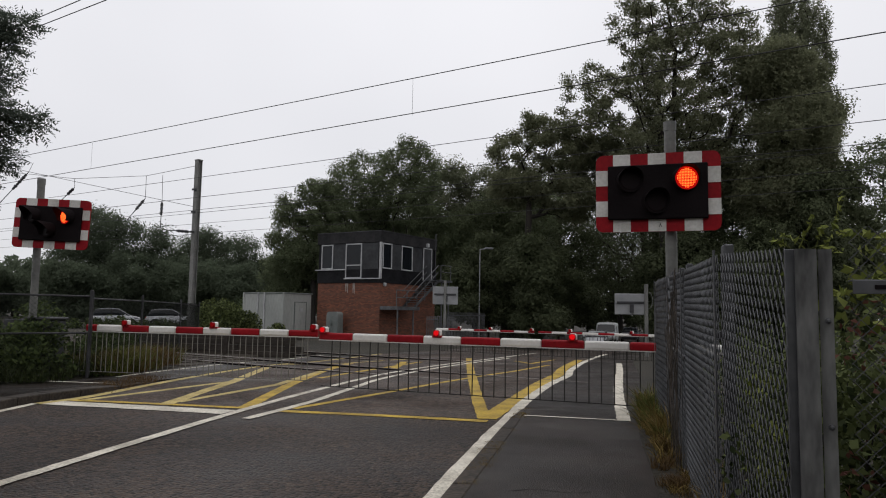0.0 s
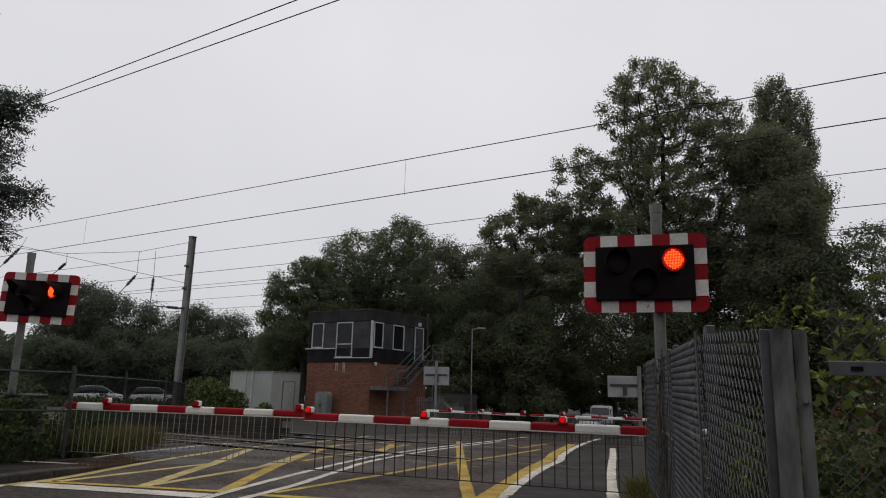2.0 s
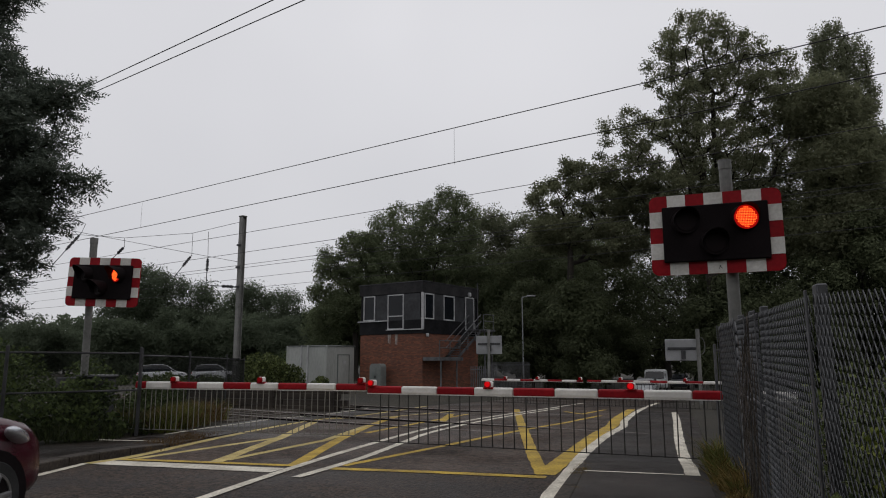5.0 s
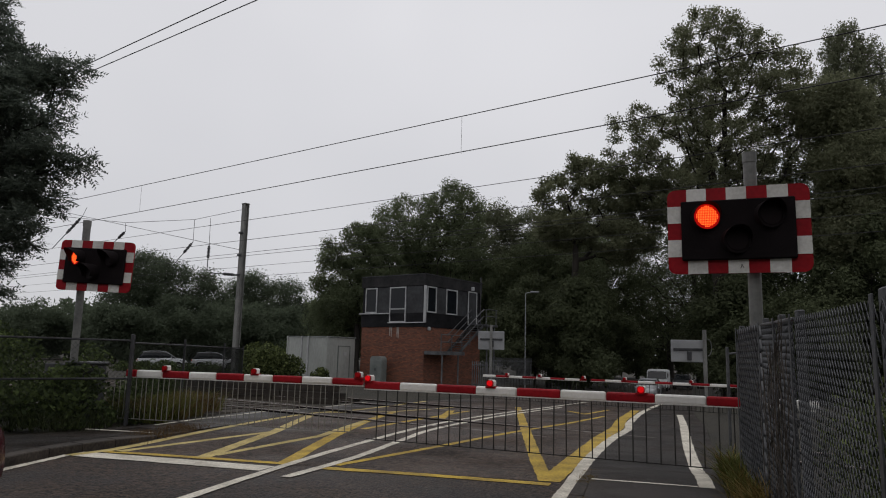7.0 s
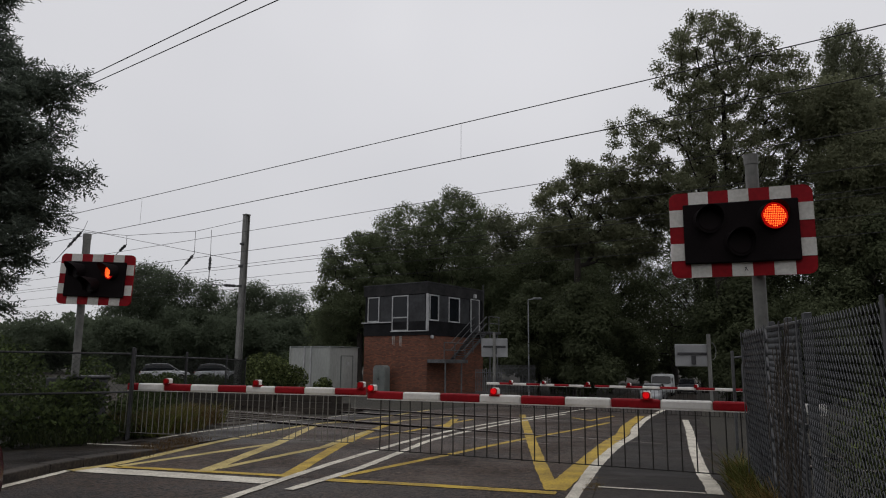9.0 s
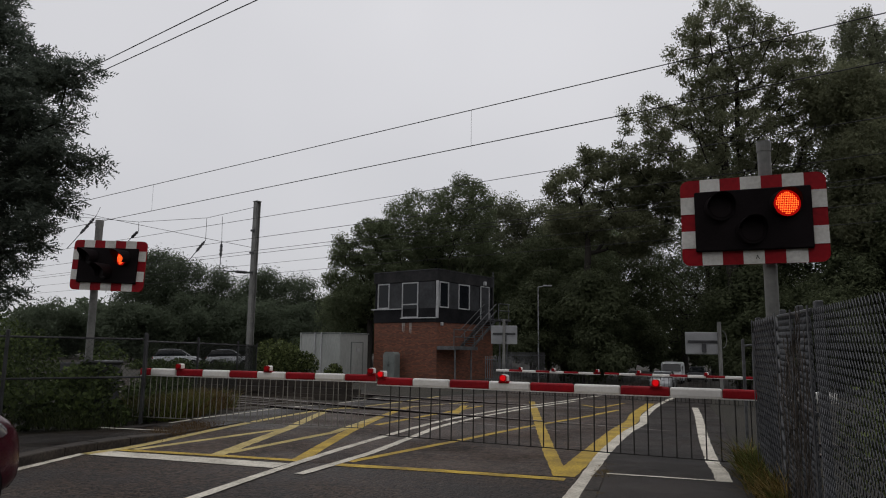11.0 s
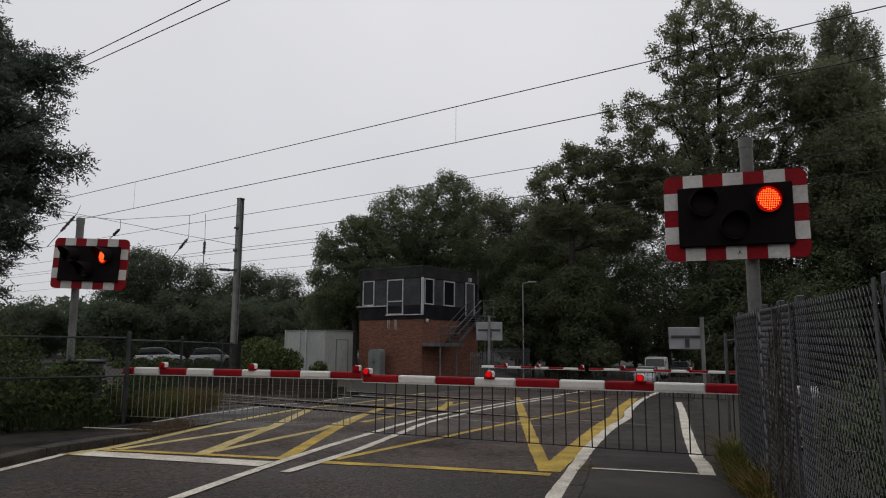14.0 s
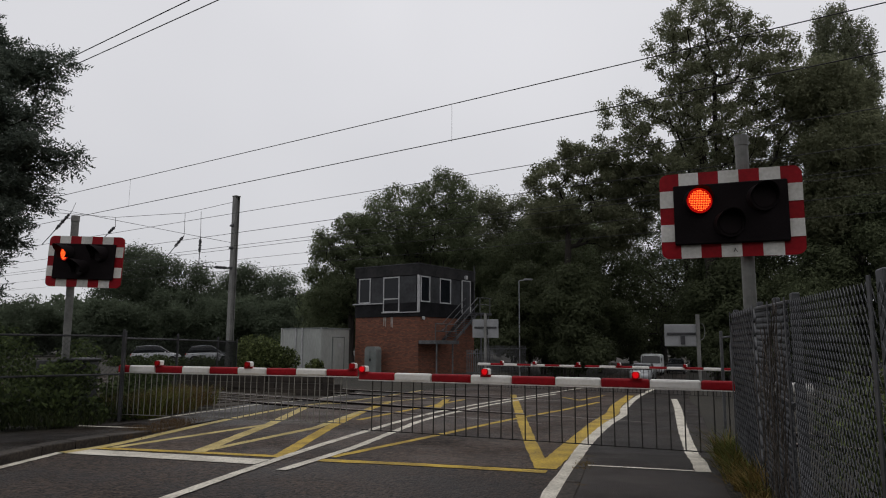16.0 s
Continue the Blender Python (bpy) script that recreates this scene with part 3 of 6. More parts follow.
crack([(0.52, 5.05), (0.72, 5.10), (0.95, 5.02), (1.10, 5.06)], 71, "thin dark crack in the footway", walk_z)
crack([(-5.3, 10.45), (-2.6, 9.93), (0.7, 9.12)], 73, "dark joint where the crossing surface begins")


# ---- railway ----
near_l = [(-5.45, 10.15), (-5.05, 13.3), (-4.4, 17.6), (-3.5, 20.2), (-2.3, 26.5)]
near_r = [(0.90, 9.05), (2.25, 13.95), (3.1, 16.6), (3.75, 19.2), (5.75, 26.2)]
solo("crossing_surface", strip(near_l, near_r, 0.003, 20), CROSSING_SURFACE, "brownish worn crossing surface between the rails", "road", kind="structure")


def track_at(y0, name_label):
    """Two rails through the crossing at x = 0, y = y0, with ballast to both sides."""
    m = Matrix.Translation((0, y0, 0)) @ pose(0, 0, 0, 0, 0, RAILWAY)
    track = thing("railway_track", name_label, "railway track", m, "railway tracks", "structure")
    z = ground_z(0, y0)
    for s in (-0.7175, 0.7175):
        bm = boxes([((0, s, z + 0.0), (160, 0.07, 0.035))], 0.006)
        part("rail", bm, RAIL, track)
        for d in (-0.085, 0.085):
            part("flangeway", boxes([((0, s + d, z - 0.01), (13, 0.05, 0.03))]), BLACK, track)
    for side in (-1, 1):
        bm = bmesh.new()
        box(bm, (side * 46.5, 0, z - 0.1), (80, 3.4, 0.12), 0.05)
        part("ballast_bed", bm, BALLAST, track)
    for k in range(24):
        for side in (-1, 1):
            part("sleeper", boxes([((side * (7.3 + 0.65 * k), 0, z - 0.045), (0.25, 2.5, 0.06))], 0.01), KERB, track)
    return track


track_at(15.4, "railway track set flush in the road")
track_at(21.2, "railway track set flush in the road")


def wire(points, r, label):
    bm = bmesh.new()
    for a, b in zip(points, points[1:]):
        tube(bm, a, b, r, seg=5, caps=False)
    return solo("overhead_wire", bm, WIRE, label, "wire", group="overhead wires")


def line_at(y0, z, back, ahead):
    """Ends of a wire over the railway through x = 0, y = y0."""
    p = Vector((0, y0, z))
    return p - ALONG * back, p + ALONG * ahead


def catenary(y0, zc, zm, back, ahead, r=0.010, marks=(), swing=0.0):
    a, b = line_at(y0, zc, back, ahead)
    side = ACROSS * swing
    wire([a - side, b + side], r, "taut black contact wire over the track")
    c, d = line_at(y0, zm, back, ahead)
    c, d = c + side * 1.2, d - side * 0.6
    wire([c, d], r, "black messenger wire above the contact wire")
    for s in marks:
        p = Vector((0, y0, 0)) + ALONG * s
        solo("dropper", tubes([((p.x, p.y, zc), (p.x, p.y, zm), 0.0035)], 5), WIRE, "thin vertical dropper between two wires", "wire", group="droppers")


catenary(14.78, 5.79, 6.66, 70, 30, marks=(-0.85, -13.5, 11.0), swing=-0.35)
catenary(21.7, 5.92, 6.75, 90, 40)
catenary(25.2, 5.9, 6.05, 90, 30)
catenary(31.0, 5.7, 6.3, 90, 20)
def through_points(p, q, before, after):
    """Ends of a wire through two points, carried on to both sides in parts of their distance."""
    p, q = Vector(p), Vector(q)
    return [p + (q - p) * -before, p + (q - p) * after]


wire(through_points((-9.64, 15.56, 8.0), (-2.52, 10.9, 8.0), 6.0, 4.0), 0.011, "high black feeder wire")
wire(through_points((-9.94, 16.07, 8.0), (-1.79, 10.86, 8.0), 6.0, 4.0), 0.011, "high black feeder wire")


def mast(x, y, top, label):
    """A grey overhead line mast with a bracket arm and its insulators."""
    z = ground_z(x, y) - 0.05
    m = thing("overhead_line_mast", label, "mast", Matrix.Translation((x, y, 0)) @ pose(0, 0, 0, 0, 0, RAILWAY))
    bm = bmesh.new()
    box(bm, (0, -0.125, (top + z) / 2), (0.26, 0.03, top - z))
    box(bm, (0, 0.125, (top + z) / 2), (0.26, 0.03, top - z))
    box(bm, (0, 0, (top + z) / 2), (0.05, 0.22, top - z))
    part("column", bm, POST_GREY, m)
    part("cap", boxes([((0, 0, top + 0.03), (0.32, 0.32, 0.06))], 0.01), POST_GREY, m)
    for zz in (0.585, 0.70, 0.83):
        part("clamp", boxes([((0, -0.2, top * zz), (0.3, 0.08, 0.1))], 0.01), DARK_STEEL, m)
    return m


mast(-12.95, 36.0, 9.15, "grey steel overhead line mast beside the railway")


def stay(p, q, label, hang=None):
    """A slanting arm seen against the sky: a rod with a long ribbed insulator, and the wire it hangs from."""
    h = thing("wire_support", label, "wire support", group="wire supports")
    p, q = Vector(p), Vector(q)
    part("rod", tubes([(p, q, 0.022)], 6), WIRE, h)
    d = q - p
    for k in range(7):
        bm = bmesh.new()
        tube(bm, p + d * (0.08 + 0.065 * k), p + d * (0.13 + 0.065 * k), 0.085 if k % 2 else 0.065, seg=8)
        part("insulator_rib", bm, DARK_STEEL, h, "dark ribbed insulator")
    if hang:
        part("hanger", tubes([(p, hang, 0.012)], 5), WIRE, h)
    return h


ARM = "dark slanting wire support with a ribbed insulator"
stay((-19.43, 36, 7.6), (-20.1, 36, 6.9), ARM, (-19.46, 36, 8.08))
stay((-15.67, 36, 7.09), (-16.55, 36, 5.95), ARM, (-15.68, 36, 8.3))
stay((-14.78, 36, 7.0), (-14.8, 36, 5.5), "dark upright wire support with insulators", (-14.82, 36, 8.37))
stay((-13.2, 36, 5.36), (-14.6, 36, 5.45), "dark level wire support on the mast")
stay((-21.9, 36, 8.4), (-23.4, 36, 6.6), ARM, (-21.7, 36, 8.9))
for p, q in (((-27.0, 36, 9.4), (-15.62, 36, 7.18)), ((-15.62, 36, 7.18), (-13.1, 36, 6.7)), ((-19.46, 36, 8.08), (-15.68, 36, 8.3)), ((-15.68, 36, 8.3), (-13.0, 36, 8.9)), ((-27.0, 36, 8.7), (-19.46, 36, 8.08))):
    wire([Vector(p), Vector(q)], 0.012, "thin cross-span wire between the masts")


# ---- barriers ----
def barrier(origin, toward, length, z, red_first, lamps, tail, label, skirt=True, r=0.085, floor=0.0, bar_gap=0.155, lit=RED_LAMP, face=(0, -1), band=0.605, rods=GALV, rod_r=0.0095, start=-9.0, taper=0.22):
    """A lowered boom in red and white bands with lamps on top and a hanging skirt of rods. Its local x runs along the boom."""
    d = Vector((toward[0] - origin[0], toward[1] - origin[1], 0)).normalized()
    turn = math.degrees(math.atan2(d.y, d.x))
    b = thing("barrier_boom", label, "barrier", Matrix.Translation((origin[0], origin[1], floor)) @ pose(0, 0, 0, 0, 0, turn), "crossing barriers")
    side = 1 if (Vector((-d.y, d.x)).dot(Vector(face)) > 0) else -1
    x, k = -tail, 0
    while x < length - 0.01:
        x1 = min(x + band, length)
        if x < start < x1:
            x = start
        bm = bmesh.new()
        rad = r * (1 - taper * max(0, x) / length)
        box(bm, ((x + x1) / 2, 0, z), (x1 - x - 0.004, rad * 1.25, rad * 2), 0.028, seg=2)
        red = (k % 2 == 0) == red_first
        part("red_band" if red else "white_band", bm, RED if red else BOOM_WHITE, b, "red reflective band" if red else "white reflective band")
        x, k = x1, k + 1
    part("edge_trim", boxes([((length / 2 - min(tail, -start) / 2, 0, z - r * 0.95), (length + min(tail, -start), 0.07, 0.014))]), WHITE, b)
    for s in lamps:
        lamp = part("lamp_housing", boxes([((s, 0, z + r + 0.045), (0.105, 0.13, 0.105))], 0.02), BOOM_WHITE, b, "small white lamp housing")
        bm = bmesh.new()
        y0 = side * 0.07
        tube(bm, (s, y0, z + r + 0.05), (s, y0 + side * 0.035, z + r + 0.05), 0.043, 0.037, seg=16)
        part("lamp_lens", bm, lit, lamp, "glowing red lens")
        part("lamp_foot", boxes([((s, 0, z + r - 0.01), (0.16, 0.10, 0.03))]), RED, lamp)
        part("lamp_bezel", boxes([((s - 0.0, side * 0.071, z + r + 0.045), (0.098, 0.006, 0.098))], 0.02), RED, lamp, "red front of the lamp housing")
    if skirt:
        rod = mesh_of(tubes([((0, 0, 0.09), (0, 0, z - r), rod_r)], 6), "skirt_rod", rods)
        n = int((length - 0.12) / bar_gap)
        for i in range(n):
            ob = part("skirt_rod", rod, None, b, m=pose(0.1 + i * bar_gap, 0.012 * math.sin(i * 1.7), 0, 0.6 * math.sin(i * 2.3), 0.8 * math.sin(i * 3.1), 0))
        for h in (0.10,):
            part("skirt_rail", boxes([((length / 2, 0, h), (length - 0.1, 0.012, 0.014))]), rods, b)
    return b


PALE_ROD = surface("pale_galvanised_rod", (0.15, 0.14, 0.12), (0.30, 0.29, 0.26), 0.6, 0.2, coarse=3, bump=0.0)
DARK_ROD = surface("dark_worn_rod", (0.012, 0.011, 0.010), (0.05, 0.045, 0.04), 0.6, 0.2, coarse=3, bump=0.0)
barrier((3.6, 9.55), (-2.08, 11.85), 6.09, 0.93, False, (1.77, 3.92, 6.0), 0.32, "lowered red and white barrier boom with a hanging rod skirt", band=0.641, rods=DARK_ROD, bar_gap=0.180, rod_r=0.0095, r=0.064, taper=0.0)
barrier((-7.35, 13.85), (-2.18, 12.6), 5.29, 0.945, True, (1.27, 3.18, 5.21), -0.025, "lowered red and white barrier boom with a pale rod skirt", rods=PALE_ROD, rod_r=0.0078, bar_gap=0.125, band=0.585, lit=DIM_LAMP, r=0.072, start=0.36)


def signal(m, label, aim, lamp_x=0.352, hood=0.10, side=0.07, post_x=0.165, W=1.58, lean=0.0, scratched=False):
    """A crossing signal: a black board with a red and white edge, two red lamps and an amber lamp in hoods, on a grey post.
    Its local x runs along the board and -y faces the traffic. aim: degrees by which the lamps turn."""
    s = thing("crossing_signal", label, "traffic signal", m, "crossing signals")
    H, zc = 1.0, 2.95
    bm = bmesh.new()
    r = 0.09
    out = []
    for cx, cz, a0 in ((W / 2 - r, H / 2 - r, 0), (-W / 2 + r, H / 2 - r, 90), (-W / 2 + r, -H / 2 + r, 180), (W / 2 - r, -H / 2 + r, 270)):
        for k in range(5):
            a = radians(a0 + k * 22.5)
            out.append((cx + r * math.cos(a), zc + cz + r * math.sin(a)))
    prism(bm, out, 0.03)
    part("edge_board", bm, RED, s, "red board with rounded corners")
    e = 0.152
    for row, zz in ((0, zc + H / 2 - e / 2), (1, zc - H / 2 + e / 2)):
        cell = W / 7
        for k in (1, 3, 5):
            part("white_patch", boxes([((-W / 2 + cell * (k + 0.5), -0.003, zz), (cell, 0.006, e))]), WHITE, s)
    for k, a in ((0.0, 25), (0.012, -35)) if scratched else ():
        part("scratch", boxes([((0, 0, 0), (0.006, 0.004, 0.05))]), BLACK, s, m=Matrix.Translation((0.03 + k, -0.008, zc - H / 2 + e / 2)) @ pose(0, 0, 0, 0, a, 0))
    cell = H / 5
    for xx in (-W / 2 + e / 2, W / 2 - e / 2):
        for k in (1, 3):
            part("white_patch", boxes([((xx, -0.003, zc - H / 2 + cell * (k + 0.5)), (e, 0.006, cell))]), WHITE, s)
    part("black_board", boxes([((0, -0.025, zc), (W - 2 * e, 0.05, H - 2 * e))], 0.012), BLACK, s, "matt black backing board")
    for nm, lx, lz in (("red_lamp", -lamp_x, zc + 0.15), ("red_lamp", lamp_x, zc + 0.15), ("amber_lamp", -0.02, zc - 0.13)):
        t = Matrix.Translation((lx, -0.05, lz)) @ pose(0, 0, 0, 0, 0, aim)
        bm = bmesh.new()
        tube(bm, (0, 0.05, 0), (0, -0.045, 0), 0.155, seg=28)
        lamp = part(nm, bm, BLACK, s, "dark unlit lamp in a hood", m=t)
        bm = bmesh.new()
        tube(bm, (0, -0.044, 0), (0, -0.050, 0), 0.135, 0.12, seg=28)
        part("lens", bm, LENS_OFF, lamp)
        bm = bmesh.new()
        n = 20
        ring = []
        for k in range(n + 1):
            a = radians(-35 + 250 * k / n)
            reach = side + hood * max(0.0, math.sin(a))
            c, q = math.cos(a), math.sin(a)
            ring.append([bm.verts.new((rr * c, yy, rr * q)) for rr, yy in ((0.155, -0.03), (0.160, -reach), (0.154, -reach), (0.149, -0.03))])
        for p, q in zip(ring, ring[1:]):
            for k in range(4):
                bm.faces.new((p[k], p[(k + 1) % 4], q[(k + 1) % 4], q[k]))
        bmesh.ops.recalc_face_normals(bm, faces=bm.faces[:])
        part("hood", bm, BLACK, lamp)
    px = post_x
    bm = bmesh.new()
    tube(bm, (px + lean * 3.0, 0.14, -0.05), (px - lean * 0.87, 0.14, zc + 0.87), 0.072, seg=20)
    part("post", bm, POST_GREY, s, "round grey steel post", smooth=False)
    bm = bmesh.new()
    tube(bm, (px - lean * 0.81, 0.14, zc + 0.81), (px - lean * 0.93, 0.14, zc + 0.93), 0.079, seg=20)
    part("post_cap", bm, POST_GREY, s)
    for zz in (zc + 0.3, zc - 0.3):
        part("bracket", boxes([((px, 0.05, zz), (0.30, 0.05, 0.06)), ((px, 0.14, zz), (0.21, 0.21, 0.05))], 0.006), GALV, s)
    bm = bmesh.new()
    tube(bm, (0, 0.02, 0), (0, -0.012, 0), 0.147, 0.145, seg=32)
    t = [Matrix.Translation((lx, -0.05, zc + 0.15)) @ pose(0, 0, 0, 0, 0, aim) @ Matrix.Translation((0, -0.046, 0)) for lx in (-lamp_x, lamp_x)]
    lit = part("lit_lens", bm, LED_BACK, s, "glowing red lens of many small lights", m=t[1])
    bm = bmesh.new()
    for i in range(-7, 8):
        for k in range(-7, 8):
            if math.hypot(i, k) * 0.0195 < 0.119:
                bmesh.ops.create_cone(bm, cap_ends=True, segments=8, radius1=0.0062, radius2=0.005, depth=0.004, matrix=Matrix.Translation((i * 0.0195, -0.014, k * 0.0195)) @ pose(0, 0, 0, 90, 0, 0))
    tagged(part("light_dots", bm, LED, lit), kind="stuff")
    return s, lit, t


near_signal, near_lit, near_spots = signal(Matrix.Translation((2.71, 8.60, -0.02)) @ pose(0, 0, 0, 0, 0, -18.0), "red and white edged crossing signal with one red lamp lit", 20, lamp_x=0.337, W=1.51, scratched=True)
left_signal, left_lit, left_spots = signal(Matrix.Translation((-7.97, 13.79, 0.06)) @ pose(0, 0, 0, 0, 2.2, -4.0), "red and white edged crossing signal beyond the wire fence", -24, hood=0.17, side=0.125, post_x=-0.36, lean=0.045)


# ---- steel fence beside the footway ----
FENCE = [(1.17, 2.27, 1.60), (1.47, 3.63, 1.70), (1.97, 5.58, 1.745), (2.21, 6.45, 1.77), (2.45, 7.38, 1.795), (2.80, 8.95, 1.80)]


def expanded_panel(length, height, cell_w, cell_h, bar, tilt):
    """A sheet of stretched metal: rows of slanting strands that meet in diamonds."""
    nx, nz = max(2, round(length / cell_w)), max(2, round(height / cell_h))
    cw, ch = length / nx, height / nz
    v, f = [], []
    for j in range(nz):
        for i in range(nx):
            for flip in (0, 1):
                x0, x1 = i * cw, (i + 1) * cw
                odd = j % 2
                z0 = j * ch + (0 if (flip == 0) else ch)
                z1 = j * ch + (ch if (flip == 0) else 0)
                if odd:
                    x0, x1 = x0 + 0.5 * cw, x1 + 0.5 * cw
                xm = (x0 + x1) / 2
                pa, pb = ((x0, z0), (xm, z1)) if flip == 0 else ((xm, z1), (x1, z1 + (ch if z1 < z0 else -ch)))
                if flip == 1:
                    pa, pb = (xm, (j + 1) * ch), (x1, j * ch)
                if pb[0] > length + 1e-6:
                    continue
                k = len(v)
                for (px, pz) in (pa, pb):
                    v += [(px, -tilt / 2, pz - bar / 2), (px, tilt / 2, pz + bar / 2), (px, tilt / 2 + 0.003, pz + bar / 2 - 0.004), (px, -tilt / 2 + 0.003, pz - bar / 2 - 0.004)]
                f += [(k, k + 1, k + 5, k + 4), (k + 1, k + 2, k + 6, k + 5), (k + 2, k + 3, k + 7, k + 6), (k + 3, k, k + 4, k + 7)]
    return np.array(v), np.array(f)


def steel_fence():
    fence = thing("steel_mesh_fence", "grey galvanised expanded-metal fence on steel posts beside the footway", "fence")
    kinds = [(0.066, 0.046, 0.0048, 0.002), (0.064, 0.044, 0.0048, 0.002), (0.06, 0.05, 0.006, 0.004), (0.06, 0.05, 0.006, 0.004), (0.15, 0.066, 0.026, 0.034)]
    for i, ((x0, y0, h0), (x1, y1, h1)) in enumerate(zip(FENCE, FENCE[1:])):
        d = Vector((x1 - x0, y1 - y0, 0))
        L, a = d.length, math.degrees(math.atan2(d.y, d.x))
        h = h0 - 0.10
        t = Matrix.Translation((x0, y0, 0.10)) @ pose(0, 0, 0, 0, 0, a) 
        shear = Matrix.Identity(4)
        shear[2][0] = (h1 - h0) / L
        cw, ch, bar, tilt = kinds[i]
        v, f = expanded_panel(L - 0.04, h, cw, ch, bar, tilt)
        v = v + np.array([0.02, 0.0, 0.0])
        v[:, 2] += v[:, 0] * (h1 - h0) / L * (v[:, 2] / h)
        panel = part("mesh_panel", from_arrays("mesh_panel", v, f, GALV_MESH), None, fence, "stretched steel mesh panel", m=t)
        for zz in ((h - 0.012, 0.012, 0.94) if i in (2, 3) else (0.012,)):
            part("panel_rail", tubes([((0.0, 0.0, zz), (L, 0.0, zz + ((h1 - h0) if zz > 0.5 else 0)), 0.014)], 6), GALV, fence, m=t)
    for i, (x, y, h) in enumerate(FENCE):
        nxt = FENCE[min(i + 1, len(FENCE) - 1)]
        prv = FENCE[max(i - 1, 0)]
        a = math.degrees(math.atan2(nxt[1] - prv[1], nxt[0] - prv[0]))
        t = Matrix.Translation((x, y, 0)) @ pose(0, 0, 0, 0, 0, a)
        w = 0.02 if i else 0.03
        part("post_strip", boxes([((0, 0.028, h / 2 + 0.02), (0.045, 0.008, h))] if i else [((0.010, 0.010, h / 2), (0.016, 0.040, h - 0.01))], 0.002), GALV, fence, m=t)
        if i:
            part("post", boxes([((0.03, -0.045, h / 2 + 0.035), (0.10, 0.05, h + 0.03))], 0.006), GALV, fence, m=t)
    # wide end post of two rolled channels
    a = math.degrees(math.atan2(FENCE[1][1] - FENCE[0][1], FENCE[1][0] - FENCE[0][0]))
    t = Matrix.Translation((1.17, 2.27, 0)) @ pose(0, 0, 0, 0, 0, a - 90)
    bm = bmesh.new()
    prism(bm, [(-0.004, -0.012), (0.062, -0.012), (0.074, 0.03), (0.070, 0.034), (0.058, -0.006), (-0.004, -0.006)], 1.625, "z")
    part("end_post", bm, WORN_POST, fence, "broad folded steel end post", m=t @ Matrix.Translation((0, 0, -0.03)))
    bm = bmesh.new()
    prism(bm, [(0.074, 0.018), (0.112, 0.002), (0.118, 0.05), (0.113, 0.05), (0.107, 0.008), (0.076, 0.024)], 1.625, "z")
    part("end_post_flange", bm, WORN_POST, fence, m=t @ Matrix.Translation((0, 0, -0.03)))
    for zz in (1.36, 1.02, 0.6, 0.25):
        bm = bmesh.new()
        tube(bm, (0.094, 0.004, zz), (0.094, -0.004, zz), 0.010, seg=10)
        bmesh.ops.create_icosphere(bm, subdivisions=1, radius=0.009, matrix=Matrix.Translation((0.094, -0.007, zz)))
        part("bolt", bm, GALV, fence, m=t)
    return fence


steel_fence()


def lattice(length, height, gap, r, skew=1.0):
    """Woven wire: two sets of slanting wires over a rectangle."""
    bm = bmesh.new()
    for s in (1, -1):
        c = -height if s == 1 else 0.0
        while c < length + (0 if s == 1 else height):
            x0, z0, x1, z1 = (c, 0, c + height, height) if s == 1 else (c, 0, c - height, height)
            lo, hi = min(x0, x1), max(x0, x1)
            t0 = max(0.0, (0 - x0) / (x1 - x0) if x1 > x0 else (length - x0) / (x1 - x0))
            t1 = min(1.0, (length - x0) / (x1 - x0) if x1 > x0 else (0 - x0) / (x1 - x0))
            if t1 > t0 + 0.01:
                a = (x0 + (x1 - x0) * t0, 0.002 * s, height * t0)
                b = (x0 + (x1 - x0) * t1, 0.002 * s, height * t1)
                tube(bm, a, b, r, seg=3, caps=False)
            c += gap
    return bm


def wire_fence(points, top, label, rails, gap=0.085, r=0.0022, post=0.026, wire_mat=GREEN_WIRE, post_mat=GALV, base=0.05):
    f = thing("wire_fence", label, "fence")
    for (x0, y0), (x1, y1) in zip(points, points[1:]):
        d = Vector((x1 - x0, y1 - y0, 0))
        t = Matrix.Translation((x0, y0, base)) @ pose(0, 0, 0, 0, 0, math.degrees(math.atan2(d.y, d.x)))
        part("wire_mesh", lattice(d.length, top - base - 0.04, gap, r), wire_mat, f, m=t)
        for zz in rails:
            part("rail", tubes([((0, 0.012, zz - base), (d.length, 0.012, zz - base), 0.018)], 6), post_mat, f, m=t)
    for x, y in points:
        part("post", boxes([((0, 0, top / 2 + 0.03), (post * 2, post * 2, top + 0.06))], 0.008), post_mat, f, m=Matrix.Translation((x, y, 0)) @ pose(0, 0, 0, 0, 0, 20))
    return f


wire_fence([(-11.6, 8.6), (-9.9, 10.15), (-8.3, 11.75), (-6.75, 13.38)], 1.62, "dark wire mesh fence with steel posts beside the footway", (1.56, 0.86), post_mat=DARK_STEEL)
wire_fence([(-6.83, 13.58), (-7.45, 17.3), (-9.0, 24.0), (-11.5, 33.0)], 1.6, "dark wire mesh fence running along the railway", (1.52, ), post_mat=DARK_STEEL)


